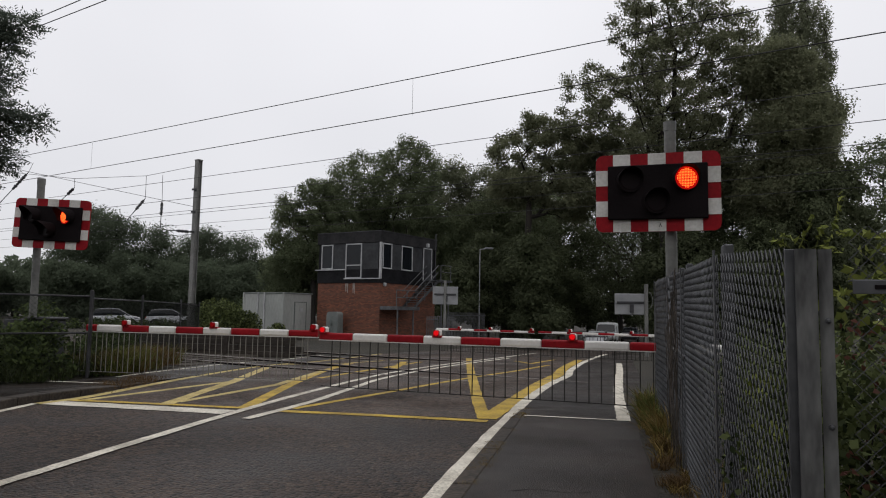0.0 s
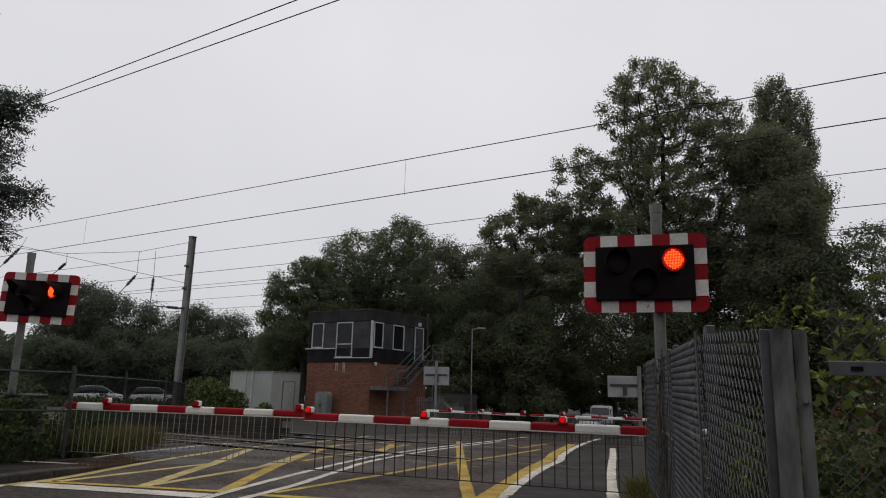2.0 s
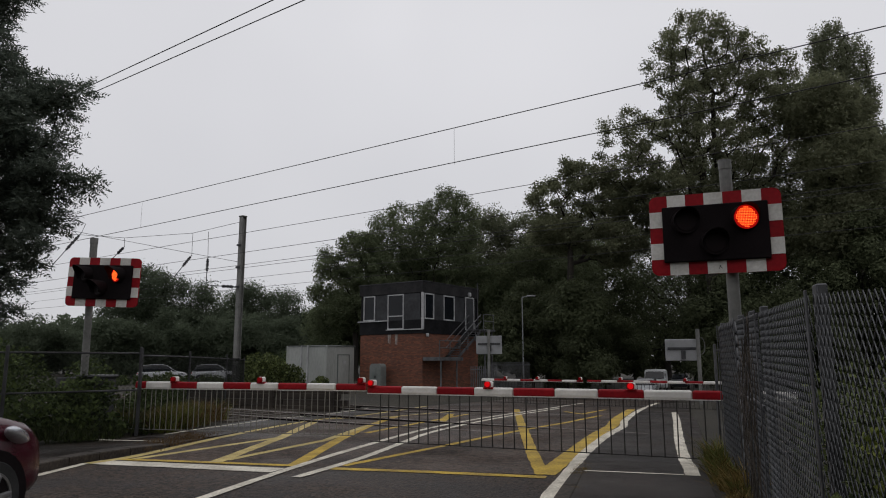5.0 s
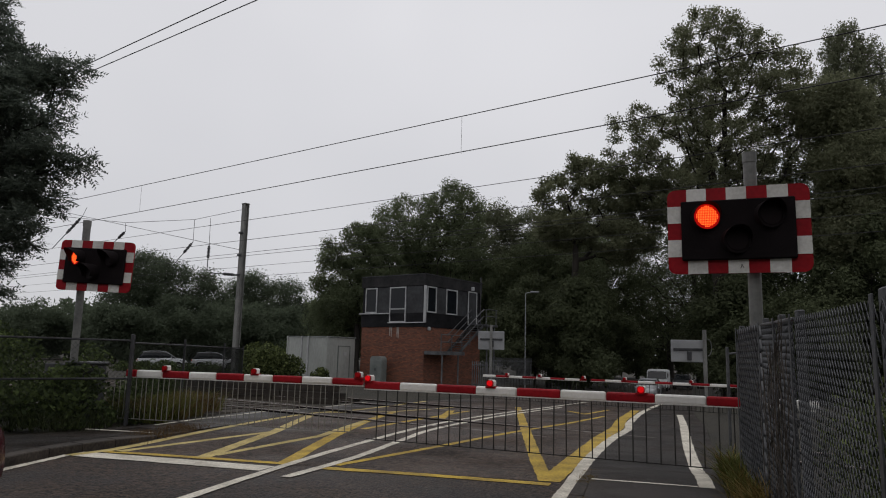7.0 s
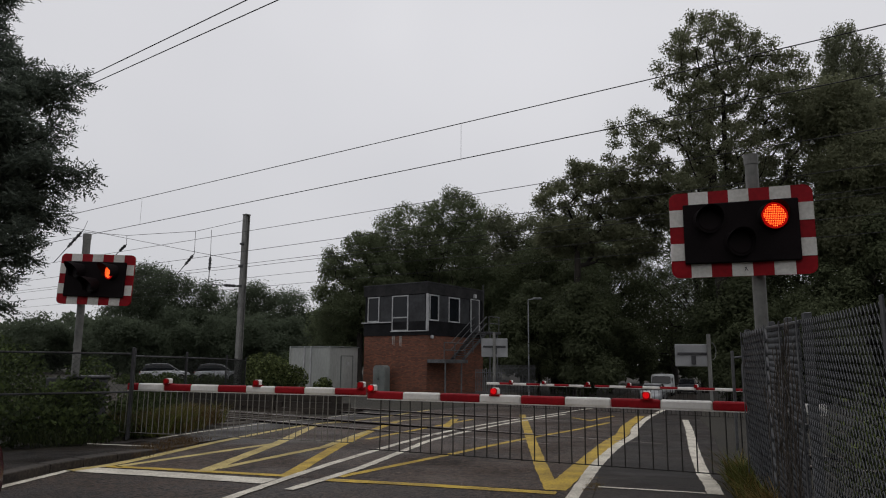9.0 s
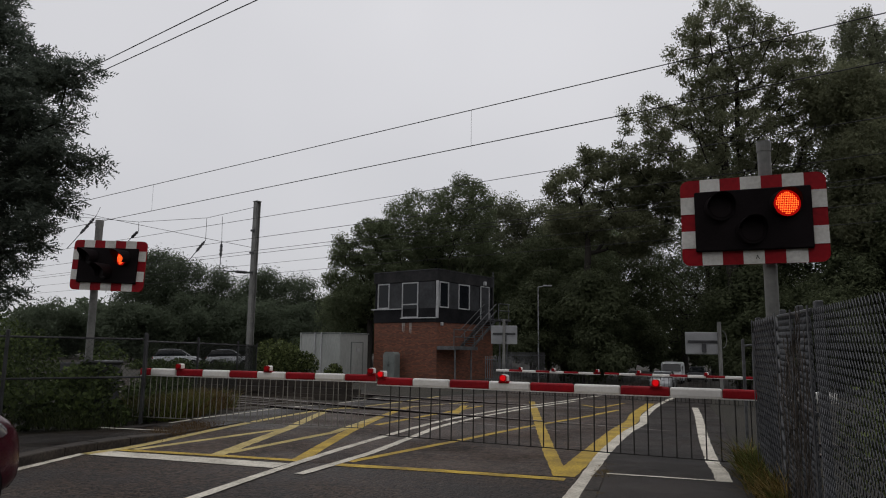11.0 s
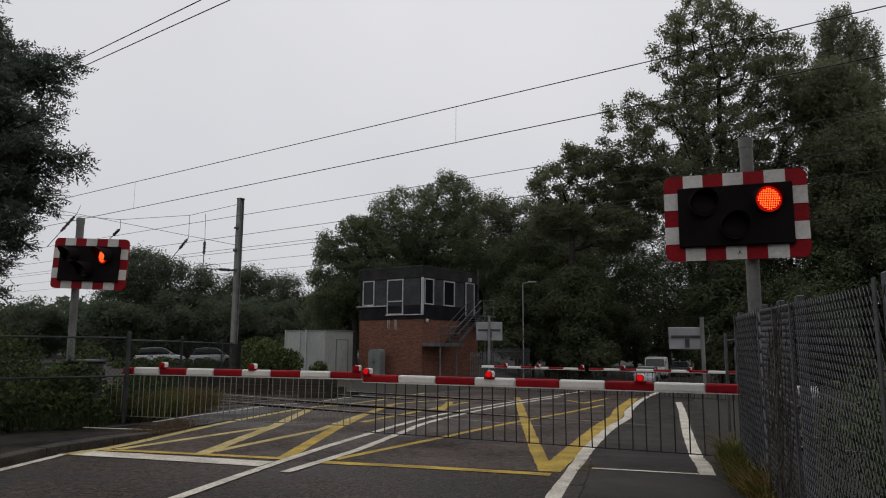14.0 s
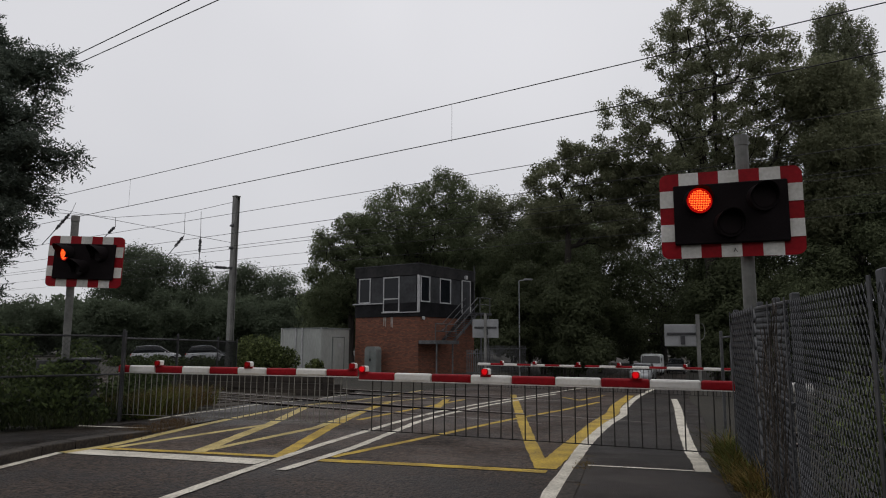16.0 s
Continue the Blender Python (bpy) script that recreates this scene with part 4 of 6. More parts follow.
# chain-link fence beyond the end post, with its angle rail
def chain_fence():
    f = thing("chain_link_fence", "rusty chain-link fence with slotted steel rails in front of the bushes", "fence")
    t = Matrix.Translation((1.33, 2.24, 0.05)) @ pose(0, 0, 0, 0, 0, -14)
    part("wire_mesh", lattice(3.0, 1.62, 0.056, 0.0015), DARK_STEEL, f, m=t)
    for zz in (1.42, 0.42):
        bm = bmesh.new()
        box(bm, (1.5, -0.03, zz), (3.0, 0.005, 0.044), 0.001)
        box(bm, (1.5, -0.008, zz + 0.0215), (3.0, 0.045, 0.005), 0.001)
        rail = part("angle_rail", bm, GALV, f, "slotted galvanised angle rail", m=t)
        for k in range(14):
            part("slot", boxes([((0.08 + 0.21 * k, -0.0335, zz), (0.035, 0.003, 0.014))]), BLACK, rail)
    part("post", boxes([((2.95, 0, 0.85), (0.07, 0.07, 1.75))], 0.006), GALV, f, m=t)
    return f


chain_fence()


# ---- cars ----
def loft(bm, sections):
    """Skin over closed cross sections, each a list of points."""
    rings = [[bm.verts.new(p) for p in s] for s in sections]
    for a, b in zip(rings, rings[1:]):
        n = len(a)
        for i in range(n):
            bm.faces.new((a[i], a[(i + 1) % n], b[(i + 1) % n], b[i]))
    bm.faces.new(rings[0])
    bm.faces.new(list(reversed(rings[-1])))
    bmesh.ops.recalc_face_normals(bm, faces=bm.faces[:])
    return bm


def car_section(x, w, z0, z1, crown, tuck):
    """One upright slice of a car body at x: width w, from z0 to z1."""
    h = w / 2
    half = [(0, z0), (h * 0.86, z0), (h * 0.985, z0 + 0.10), (h, z0 + (z1 - z0) * 0.45), (h * (1 - tuck * 0.35), z0 + (z1 - z0) * 0.8), (h * (1 - tuck), z1 - crown * 0.4), (h * 0.55, z1)]
    pts = [(x, y, z) for y, z in half] + [(x, 0, z1 + crown * 0.25)] + [(x, -y, z) for y, z in reversed(half[1:])]
    return pts


def wheel(car, x, y, r, w):
    s = 1 if y > 0 else -1
    bm = bmesh.new()
    prof = [(r * 0.66, -w / 2), (r * 0.92, -w / 2), (r, -w / 2 + 0.03), (r, w / 2 - 0.03), (r * 0.92, w / 2), (r * 0.66, w / 2)]
    n = 28
    rings = [[bm.verts.new((q * math.cos(2 * math.pi * i / n), d, q * math.sin(2 * math.pi * i / n))) for q, d in prof] for i in range(n)]
    for i in range(n):
        for k in range(6):
            bm.faces.new((rings[i][k], rings[i][(k + 1) % 6], rings[(i + 1) % n][(k + 1) % 6], rings[(i + 1) % n][k]))
    bmesh.ops.recalc_face_normals(bm, faces=bm.faces[:])
    hub = part("wheel", bm, TYRE, car, "black tyre on a spoked rim", m=Matrix.Translation((x, y, r)), smooth=False)
    bm = bmesh.new()
    tube(bm, (0, s * (w / 2 - 0.02), 0), (0, s * (w / 2 - 0.05), 0), r * 0.66, seg=28)
    part("rim_well", bm, BLACK, hub)
    bm = bmesh.new()
    for k in range(5):
        for o in (-7, 7):
            a = 2 * math.pi * k / 5 + radians(o)
            tube(bm, (0.03 * math.cos(a), s * w / 2, 0.03 * math.sin(a)), (r * 0.64 * math.cos(a), s * (w / 2 - 0.005), r * 0.64 * math.sin(a)), 0.026, 0.02, seg=6)
    tube(bm, (0, s * (w / 2 - 0.03), 0), (0, s * (w / 2 + 0.01), 0), 0.055, seg=12)
    for k in range(28):
        a, b = 2 * math.pi * k / 28, 2 * math.pi * (k + 1) / 28
        tube(bm, (r * 0.64 * math.cos(a), s * (w / 2 - 0.004), r * 0.64 * math.sin(a)), (r * 0.64 * math.cos(b), s * (w / 2 - 0.004), r * 0.64 * math.sin(b)), 0.014, seg=5, caps=False)
    part("rim", bm, ALLOY, hub, "five-spoke alloy rim")
    return hub


def car(m, paint, label, L=4.1, W=1.76, H=1.53, lamps=False, van=False):
    """A hatchback or van; its front looks along local +x and it stands on z = 0."""
    c = thing("van" if van else "car", label, "van" if van else "car", m)
    bm = bmesh.new()
    h = L / 2
    if van:
        prof = [(-h, 0.98, 0.42, H), (-h + 0.1, 1.0, 0.30, H + 0.02), (h - 1.55, 1.0, 0.28, H + 0.02), (h - 1.45, 1.0, 0.28, H - 0.01), (h - 0.95, 0.99, 0.28, 1.12), (h - 0.2, 0.95, 0.30, 0.98), (h, 0.86, 0.38, 0.72)]
    else:
        prof = [(-h, 0.84, 0.40, 0.80), (-h + 0.08, 0.93, 0.30, 0.92), (-h + 0.55, 0.99, 0.24, 0.95), (-0.4, 1.0, 0.22, 1.0), (0.75, 1.0, 0.22, 1.02), (h - 0.75, 0.985, 0.24, 0.97), (h - 0.32, 0.93, 0.25, 0.89), (h - 0.1, 0.84, 0.27, 0.77), (h, 0.68, 0.32, 0.62)]
    loft(bm, [car_section(x, W * w, z0, z1, 0.06, 0.10 if not van else 0.06) for x, w, z0, z1 in prof])
    bmesh.ops.subdivide_edges(bm, edges=bm.edges[:], cuts=1, use_grid_fill=True, smooth=0.4)
    part("body", bm, paint, c, smooth=True)
    wb = L * 0.31
    for x in (-wb, wb + 0.03):
        for s in (-1, 1):
            bm = bmesh.new()
            tube(bm, (x, s * (W / 2 - 0.19), 0.33), (x, s * (W / 2 + 0.004), 0.33), 0.365, seg=28)
            part("wheel_arch", bm, BLACK, c)
            wheel(c, x, s * (W / 2 - 0.09), 0.315, 0.2)
    if not van:
        cab = [(-h + 0.18, 0.78, 0.90, 1.02), (-h + 0.5, 0.80, 0.92, H - 0.1), (-0.9, 0.80, 0.92, H), (0.05, 0.80, 0.92, H - 0.01), (0.42, 0.80, 0.95, H - 0.12), (1.15, 0.84, 0.95, 1.03)]
        bm = bmesh.new()
        loft(bm, [car_section(x, W * w * 1.06, z0, z1, 0.03, 0.17) for x, w, z0, z1 in cab])
        part("glasshouse", bm, WINDOW, c, "dark glazed cabin", smooth=False)
        bm = bmesh.new()
        loft(bm, [car_section(x, W * 0.74, H - 0.06 + dz, H + 0.015 + dz, 0.03, 0.1) for x, dz in ((-h + 0.45, -0.1), (-0.9, 0), (0.05, -0.01), (0.38, -0.10))])
        part("roof", bm, paint, c, smooth=True)
        for s in (-1, 1):
            part("pillar", tubes([((0.36, s * W * 0.37, H - 0.1), (1.12, s * W * 0.43, 1.0), 0.03)], 6), paint, c)
            part("pillar", tubes([((-0.35, s * W * 0.375, H - 0.04), (-0.3, s * W * 0.445, 0.93), 0.04)], 6), BLACK, c)
            bm = bmesh.new()
            box(bm, (0.72, s * (W / 2 + 0.09), 1.06), (0.11, 0.19, 0.13), 0.04, seg=2)
            part("door_mirror", bm, paint, c)
    else:
        bm = bmesh.new()
        lower, upper = (h - 0.93, 1.13), (h - 1.47, H - 0.13)
        loft(bm, [[(upper[0] + o * 0.8, -W * 0.42, upper[1] + o * 0.6), (upper[0] + o * 0.8, W * 0.42, upper[1] + o * 0.6), (lower[0] + o * 0.8, W * 0.45, lower[1] + o * 0.6), (lower[0] + o * 0.8, -W * 0.45, lower[1] + o * 0.6)] for o in (0.04, 0.09)])
        part("windscreen", bm, WINDOW, c)
        for s in (-1, 1):
            part("side_window", boxes([((h - 1.55, s * W * 0.492, 1.42), (0.8, 0.02, 0.45))], 0.01), WINDOW, c)
    for s in (-1, 1):
        bm = bmesh.new()
        bmesh.ops.create_uvsphere(bm, u_segments=16, v_segments=10, radius=1.0)
        bmesh.ops.scale(bm, vec=(0.36, 0.085, 0.070), verts=bm.verts[:])
        t = Matrix.Translation((h - 0.38, s * W * 0.425, 0.75 if not van else 0.82)) @ pose(0, 0, 0, 0, 16, -s * 33)
        part("headlight", bm, HEADLAMP if lamps else CHROME, c, "clear glass headlight", m=t, smooth=True)
        part("tail_light", boxes([((-h + 0.06, s * W * 0.40, 0.82), (0.08, 0.2, 0.16))], 0.02), RED, c)
    part("grille", boxes([((h - 0.04, 0, 0.46), (0.05, W * 0.5, 0.14))], 0.01), BLACK, c)
    part("bumper_lip", boxes([((h - 0.10, 0, 0.30), (0.12, W * 0.72, 0.07))], 0.02), BLACK, c)
    for s in (-1, 1):
        part("fog_lamp_recess", boxes([((h - 0.12, s * W * 0.36, 0.42), (0.10, 0.16, 0.09))], 0.02), BLACK, c)
    return c


car(Matrix.Translation((-5.062, 4.44, 0.004)) @ pose(0, 0, 0, 0, 0, 81), CAR_RED, "dark red hatchback waiting at the stop line")
car(Matrix.Translation((12.55, 55.5, ground_z(12.55, 55.5))) @ pose(0, 0, 0, 0, 0, -108), CAR_SILVER, "silver hatchback waiting beyond the crossing", 4.1, 1.76, 1.42)
car(Matrix.Translation((16.85, 70.0, ground_z(16.85, 70.0))) @ pose(0, 0, 0, 0, 0, -108), CAR_WHITE, "white van waiting behind the silver car", 5.0, 1.95, 1.9, van=True)
car(Matrix.Translation((20.3, 74.0, ground_z(20.3, 74.0))) @ pose(0, 0, 0, 0, 0, -108), CAR_DARK, "dark car waiting beyond the white van", 4.2, 1.8, 1.5)
car(Matrix.Translation((-28.6, 61.1, -0.36)) @ pose(0, 0, 0, 0, 0, 25), CAR_SILVER, "pale car parked behind the wire fence", 4.2, 1.78, 1.58)
car(Matrix.Translation((-25.1, 64.4, -0.36)) @ pose(0, 0, 0, 0, 0, 20), CAR_SILVER, "pale car parked behind the wire fence", 4.2, 1.78, 1.58)


# ---- signal box ----
def signal_box():
    base = Matrix.Translation((-3.80, 42.95, -0.36)) @ pose(0, 0, 0, 0, 0, RAILWAY)
    A, B = 5.15, 6.3          # lengths of the two faces that show
    g = 0.36
    z1, z2, z3 = 3.50 + 0.02, 6.05, 6.92
    s = thing("signal_box", "two-storey railway signal box of red brick with dark glazed upper storey", "building", base)
    part("brick_wall", boxes([((-A / 2, B / 2, z1 / 2 - 0.05), (A, B, z1 + 0.1))]), BRICK, s, "red brick ground storey")
    part("upper_wall", boxes([((-A / 2, B / 2, (z1 + z2) / 2 + 0.02), (A - 0.02, B - 0.02, z2 - z1))]), CLADDING, s, "dark boarded upper storey")
    part("cladding_band", boxes([((-A / 2, B / 2, 3.95), (A + 0.10, B + 0.10, 0.88))], 0.01), CLADDING, s, "dark boarding below the windows")
    roof = part("roof", boxes([((-A / 2, B / 2, 6.42), (A + 0.16, B + 0.16, 0.70))], 0.02), FASCIA, s, "flat dark roof with a deep fascia")
    part("roof_trim", boxes([((-A / 2, B / 2, 6.79), (A + 0.22, B + 0.22, 0.05))]), DARK_STEEL, roof)
    # glazing of the face along the railway (y = 0) and of the road face (x = 0)
    def pane(face, u0, u1, w0, w1, framed, lower=False):
        c, hgt, wid = (u0 + u1) / 2, w1 - w0, u1 - u0
        def at(du, depth, z, su, sd, sz):
            return (((c + du, -depth, z), (su, sd, sz)) if face == "a" else ((depth, c + du, z), (sd, su, sz)))
        zc = (w0 + w1) / 2
        if framed:
            w = part("window", boxes([at(0, 0.03, zc, wid, 0.03, hgt)]), WINDOW, s, "white-framed opening window")
            t = 0.075
            items = [at(-wid / 2 + t / 2, 0.06, zc, t, 0.06, hgt), at(wid / 2 - t / 2, 0.06, zc, t, 0.06, hgt), at(0, 0.06, w1 - t / 2, wid - 2 * t, 0.06, t), at(0, 0.06, w0 + t / 2, wid - 2 * t, 0.06, t)]
            if lower:
                items.append(at(0, 0.06, w0 + 0.85, wid - 2 * t, 0.06, t))
            part("window_frame", boxes(items), FRAME_WHITE, w)
        else:
            w = part("window", boxes([at(0, 0.025, zc, wid - 0.05, 0.03, hgt)]), PANEL_GREY, s, "smoked fixed pane")
            part("mullion", boxes([at(-wid / 2 + 0.025, 0.03, zc, 0.045, 0.05, hgt)]), DARK_STEEL, w)
    W0, W1 = 4.42, 6.04
    pane("a", -4.85, -3.85, W0, W1, True)
    pane("a", -3.85, -2.80, W0, W1, False)
    pane("a", -2.78, -1.45, 3.80, W1, True, True)
    pane("a", -1.45, -0.12, 3.92, W1, False)
    pane("b", 0.12, 1.10, W0, W1, True)
    pane("b", 1.12, 2.15, W0, W1, False)
    pane("b", 2.15, 3.40, W0, W1, True)
    pane("b", 3.42, 4.6, W0, W1, False)
    part("corner_post", boxes([((0.03, -0.03, 4.92), (0.14, 0.14, 2.3))], 0.01), FRAME_WHITE, s, "white corner post")
    part("window_sill", boxes([((-4.05, -0.10, 4.37), (2.55, 0.12, 0.07))], 0.01), FRAME_WHITE, s)
    part("window_sill", boxes([((-1.4, -0.10, 3.78), (2.9, 0.10, 0.06))], 0.01), FRAME_WHITE, s)
    d = part("door", boxes([((0.05, 5.2, 4.98), (0.05, 0.95, 2.15))]), PANEL_GREY, s, "grey door at the head of the stairs")
    part("door_frame", boxes([((0.07, 4.70, 4.98), (0.06, 0.07, 2.2)), ((0.07, 5.70, 4.98), (0.06, 0.07, 2.2)), ((0.07, 5.2, 6.08), (0.06, 1.07, 0.07))]), FRAME_WHITE, d)
    part("wall_lamp", boxes([((0.14, 5.1, 6.3), (0.18, 0.24, 0.26))], 0.03), FRAME_WHITE, s)
    part("wall_lamp", boxes([((0.12, 0.35, 3.42), (0.14, 0.2, 0.22))], 0.03), FRAME_WHITE, s)
    rnd = random.Random(5)
    for u in (-2.75, -2.62, -2.15, -2.05):
        h = rnd.uniform(0.3, 0.75)
        bm = bmesh.new()
        prism(bm, [(u - 0.05, z1 - 0.02), (u + 0.06, z1 - 0.02), (u + 0.025, z1 - h), (u - 0.02, z1 - h * 0.9)], -0.006)
        part("stain", bm, STAIN, s, "pale streak on the brick")
    # stairs up the road face, landing and rails
    n = 12
    for k in range(n):
        part("step", boxes([((0.62, 2.45 + 0.22 * k, 2.02 + (3.86 - 2.02) * (k + 1) / n), (0.9, 0.26, 0.04))]), GALV, s)
    for xx in (0.17, 1.08):
        bm = bmesh.new()
        prism(bm, [(2.25, 1.92), (2.25, 2.12), (5.0, 3.92), (5.0, 3.72)], 0.04, "x")
        part("stringer", bm, GALV, s, m=Matrix.Translation((xx, 0, 0)))
    part("landing", boxes([((0.72, 1.2, 1.95), (1.3, 2.5, 0.22))], 0.01), GALV, s, "steel landing")
    part("landing", boxes([((0.75, 5.6, 3.84), (1.35, 1.4, 0.14))], 0.01), GALV, s, "steel landing at the door")
    for zz in (0.55, 1.0):
        part("handrail", tubes([((1.32, 0.0, 2.06 + zz), (1.32, 2.2, 2.06 + zz), 0.03), ((1.12, 2.2, 2.06 + zz), (1.12, 5.0, 3.9 + zz), 0.03), ((1.38, 5.0, 3.9 + zz), (1.38, 6.25, 3.9 + zz), 0.03), ((0.16, 2.2, 2.06 + zz), (0.16, 5.0, 3.9 + zz), 0.025)]), GALV, s)
    for y, z in ((0.0, 2.06), (1.1, 2.06), (2.2, 2.06), (3.1, 2.6), (4.0, 3.2), (5.0, 3.9), (6.25, 3.9)):
        part("baluster", tubes([((1.3, y, z - 0.1), (1.3, y, z + 1.02), 0.03)], 6), GALV, s)
    for y in (0.2, 1.9, 5.2, 6.1):
        part("leg", tubes([((1.25, y, 0.0), (1.25, y, 1.9 if y < 3 else 3.8), 0.05)], 8), GALV, s)
    part("pipe", tubes([((0.08, 6.2, 3.6), (0.08, 6.2, 7.2), 0.04)], 6), DARK_STEEL, s)
    return s


signal_box()
part_box = Matrix.Translation((-3.80, 42.95, -0.36)) @ pose(0, 0, 0, 0, 0, RAILWAY)


def cabinet():
    c = thing("equipment_cabinet", "grey metal equipment cabinet in front of the brick wall", "cabinet", part_box @ Matrix.Translation((-2.95, -0.75, 0)))
    bm = bmesh.new()
    prism(bm, [(-0.475, 0.0), (0.475, 0.0), (0.475, 1.45)] + [(0.475 - 0.22 + 0.22 * math.cos(radians(a)), 1.45 + 0.22 * math.sin(radians(a))) for a in (30, 60, 90)] + [(-0.475 + 0.22 + 0.22 * math.cos(radians(a)), 1.45 + 0.22 * math.sin(radians(a))) for a in (90, 120, 150)] + [(-0.475, 1.45)], 0.5)
    part("body", bm, CABINET, c, m=Matrix.Translation((0, -0.25, 0)))
    for s in (-0.23, 0.23):
        d = part("door", boxes([((s, -0.26, 0.74), (0.42, 0.02, 1.34))], 0.006), CABINET, c)
        part("handle", boxes([((s * 0.2, -0.28, 0.85), (0.03, 0.03, 0.14))]), DARK_STEEL, d)
    return c


cabinet()


def cabin():
    """A pale prefabricated equipment cabin with ribs and a door."""
    c = thing("equipment_cabin", "pale grey prefabricated equipment cabin beside the signal box", "cabin", Matrix.Translation((-9.95, 44.0, -0.36)) @ pose(0, 0, 0, 0, 0, RAILWAY))
    A, B, H = 3.75, 2.5, 2.78
    part("body", boxes([((-A / 2, B / 2, H / 2), (A, B, H))], 0.03), CONTAINER, c)
    part("roof", boxes([((-A / 2, B / 2, H + 0.02), (A + 0.1, B + 0.1, 0.07))], 0.02), CABINET, c)
    for u in (-2.35, -1.75, -3.7, -0.04):
        part("rib", boxes([((u, -0.04, H / 2 + 0.03), (0.09, 0.07, H + 0.06))], 0.01), FRAME_WHITE if u in (-2.35, -1.75) else CONTAINER, c)
    d = part("door", boxes([((0.02, 1.45, 1.15), (0.05, 1.0, 2.1))], 0.01), CONTAINER, c)
    part("door_frame", boxes([((0.03, 0.92, 1.15), (0.05, 0.05, 2.15)), ((0.03, 1.98, 1.15), (0.05, 0.05, 2.15)), ((0.03, 1.45, 2.24), (0.05, 1.1, 0.05))]), CABINET, d)
    part("notice", boxes([((0.06, 1.5, 1.75), (0.02, 0.3, 0.22))]), FRAME_WHITE, d)
    return c


cabin()


# ---- far side of the crossing ----
barrier((0.0, 28.95), (3.62, 26.62), 4.3, 0.98, False, (0.95, 2.4, 4.2), 0.2, "lowered red and white barrier boom on the far side", r=0.046, floor=-0.3, bar_gap=0.14, lit=DIM_LAMP, rods=DARK_ROD)
barrier((8.4, 23.55), (3.72, 26.5), 5.5, 0.97, False, (1.9, 4.2), 0.5, "lowered red and white barrier boom on the far side", r=0.046, floor=-0.28, bar_gap=0.14, lit=DIM_LAMP, rods=DARK_ROD)


def far_signal(x, y, turn, label, post_x, w=1.5, h=0.92, zc=2.35):
    """The back of a crossing signal that faces the other way."""
    s = thing("crossing_signal", label, "traffic signal", Matrix.Translation((x, y, ground_z(x, y))) @ pose(0, 0, 0, 0, 0, turn), "far crossing signals")
    part("board_back", boxes([((0, 0, zc + 0.3), (w, 0.05, h))], 0.02), SIGN_BACK, s, "plain grey back of the signal board")
    part("stiffener", boxes([((0, -0.04, zc + 0.36), (w * 0.86, 0.05, 0.10))], 0.006), DARK_STEEL, s)
    part("lamp_back", boxes([((0.05, -0.06, zc + 0.12), (0.16, 0.08, 0.34))], 0.01), DARK_STEEL, s)
    part("post", tubes([((post_x, -0.1, -0.05), (post_x, -0.1, zc + 1.12), 0.075)], 12), POST_GREY, s)
    return s


far_signal(7.80, 28.4, -8, "grey back of a crossing signal on a slim post", 0.62, 1.26, 0.86, 1.84)
far_signal(0.25, 38.5, -8, "grey back of a crossing signal beside the signal box", 0.0, 1.42, 1.0, 2.36)


def cable_loop():
    bm = bmesh.new()
    pts = [(8.48 + 0.16 * math.sin(a), 28.15, 2.0 + 0.33 * math.cos(a)) for a in np.linspace(0, math.pi, 9)]
    for a, b in zip(pts, pts[1:]):
        tube(bm, a, b, 0.014, seg=5, caps=False)
    return solo("cable", bm, POST_GREY, "grey cable looping from the signal post", "cable")


cable_loop()


def street_lamp(x, y, top):
    s = thing("street_lamp", "slim grey street lamp column with a short arm", "street lamp", Matrix.Translation((x, y, ground_z(x, y))))
    bm = bmesh.new()
    tube(bm, (0, 0, -0.05), (0, 0, top), 0.065, 0.04, seg=10)
    part("column", bm, SIGN_BACK, s)
    part("arm", tubes([((0, 0, top), (0.6, 0, top + 0.08), 0.04)], 6), SIGN_BACK, s)
    part("lamp_head", boxes([((0.75, 0, top + 0.1), (0.75, 0.3, 0.14))], 0.05), SIGN_BACK, s)
    return s


street_lamp(3.25, 58.0, 7.8)


def low_fence(x0, y0, x1, y1, h, label, mat=DARK_STEEL, gap=0.14, z=-0.34):
    """Upright pales between two rails."""
    f = thing("pale_fence", label, "fence")
    d = Vector((x1 - x0, y1 - y0, 0))
    t = Matrix.Translation((x0, y0, z)) @ pose(0, 0, 0, 0, 0, math.degrees(math.atan2(d.y, d.x)))
    pale = mesh_of(boxes([((0, 0, h / 2), (0.05, 0.012, h))]), "pale", mat)
    for k in range(int(d.length / gap)):
        part("pale", pale, None, f, m=t @ Matrix.Translation((k * gap, 0, 0)))
    for zz in (0.2, h - 0.2):
        part("rail", boxes([((d.length / 2, 0.03, zz), (d.length, 0.04, 0.05))]), mat, f, m=t)
    return f


low_fence(0.2, 43.5, 3.2, 48.5, 1.75, "grey steel pale fence beside the signal box", GALV)
low_fence(-0.8, 41.5, 0.9, 40.6, 1.5, "grey steel pale fence beside the signal box", GALV)


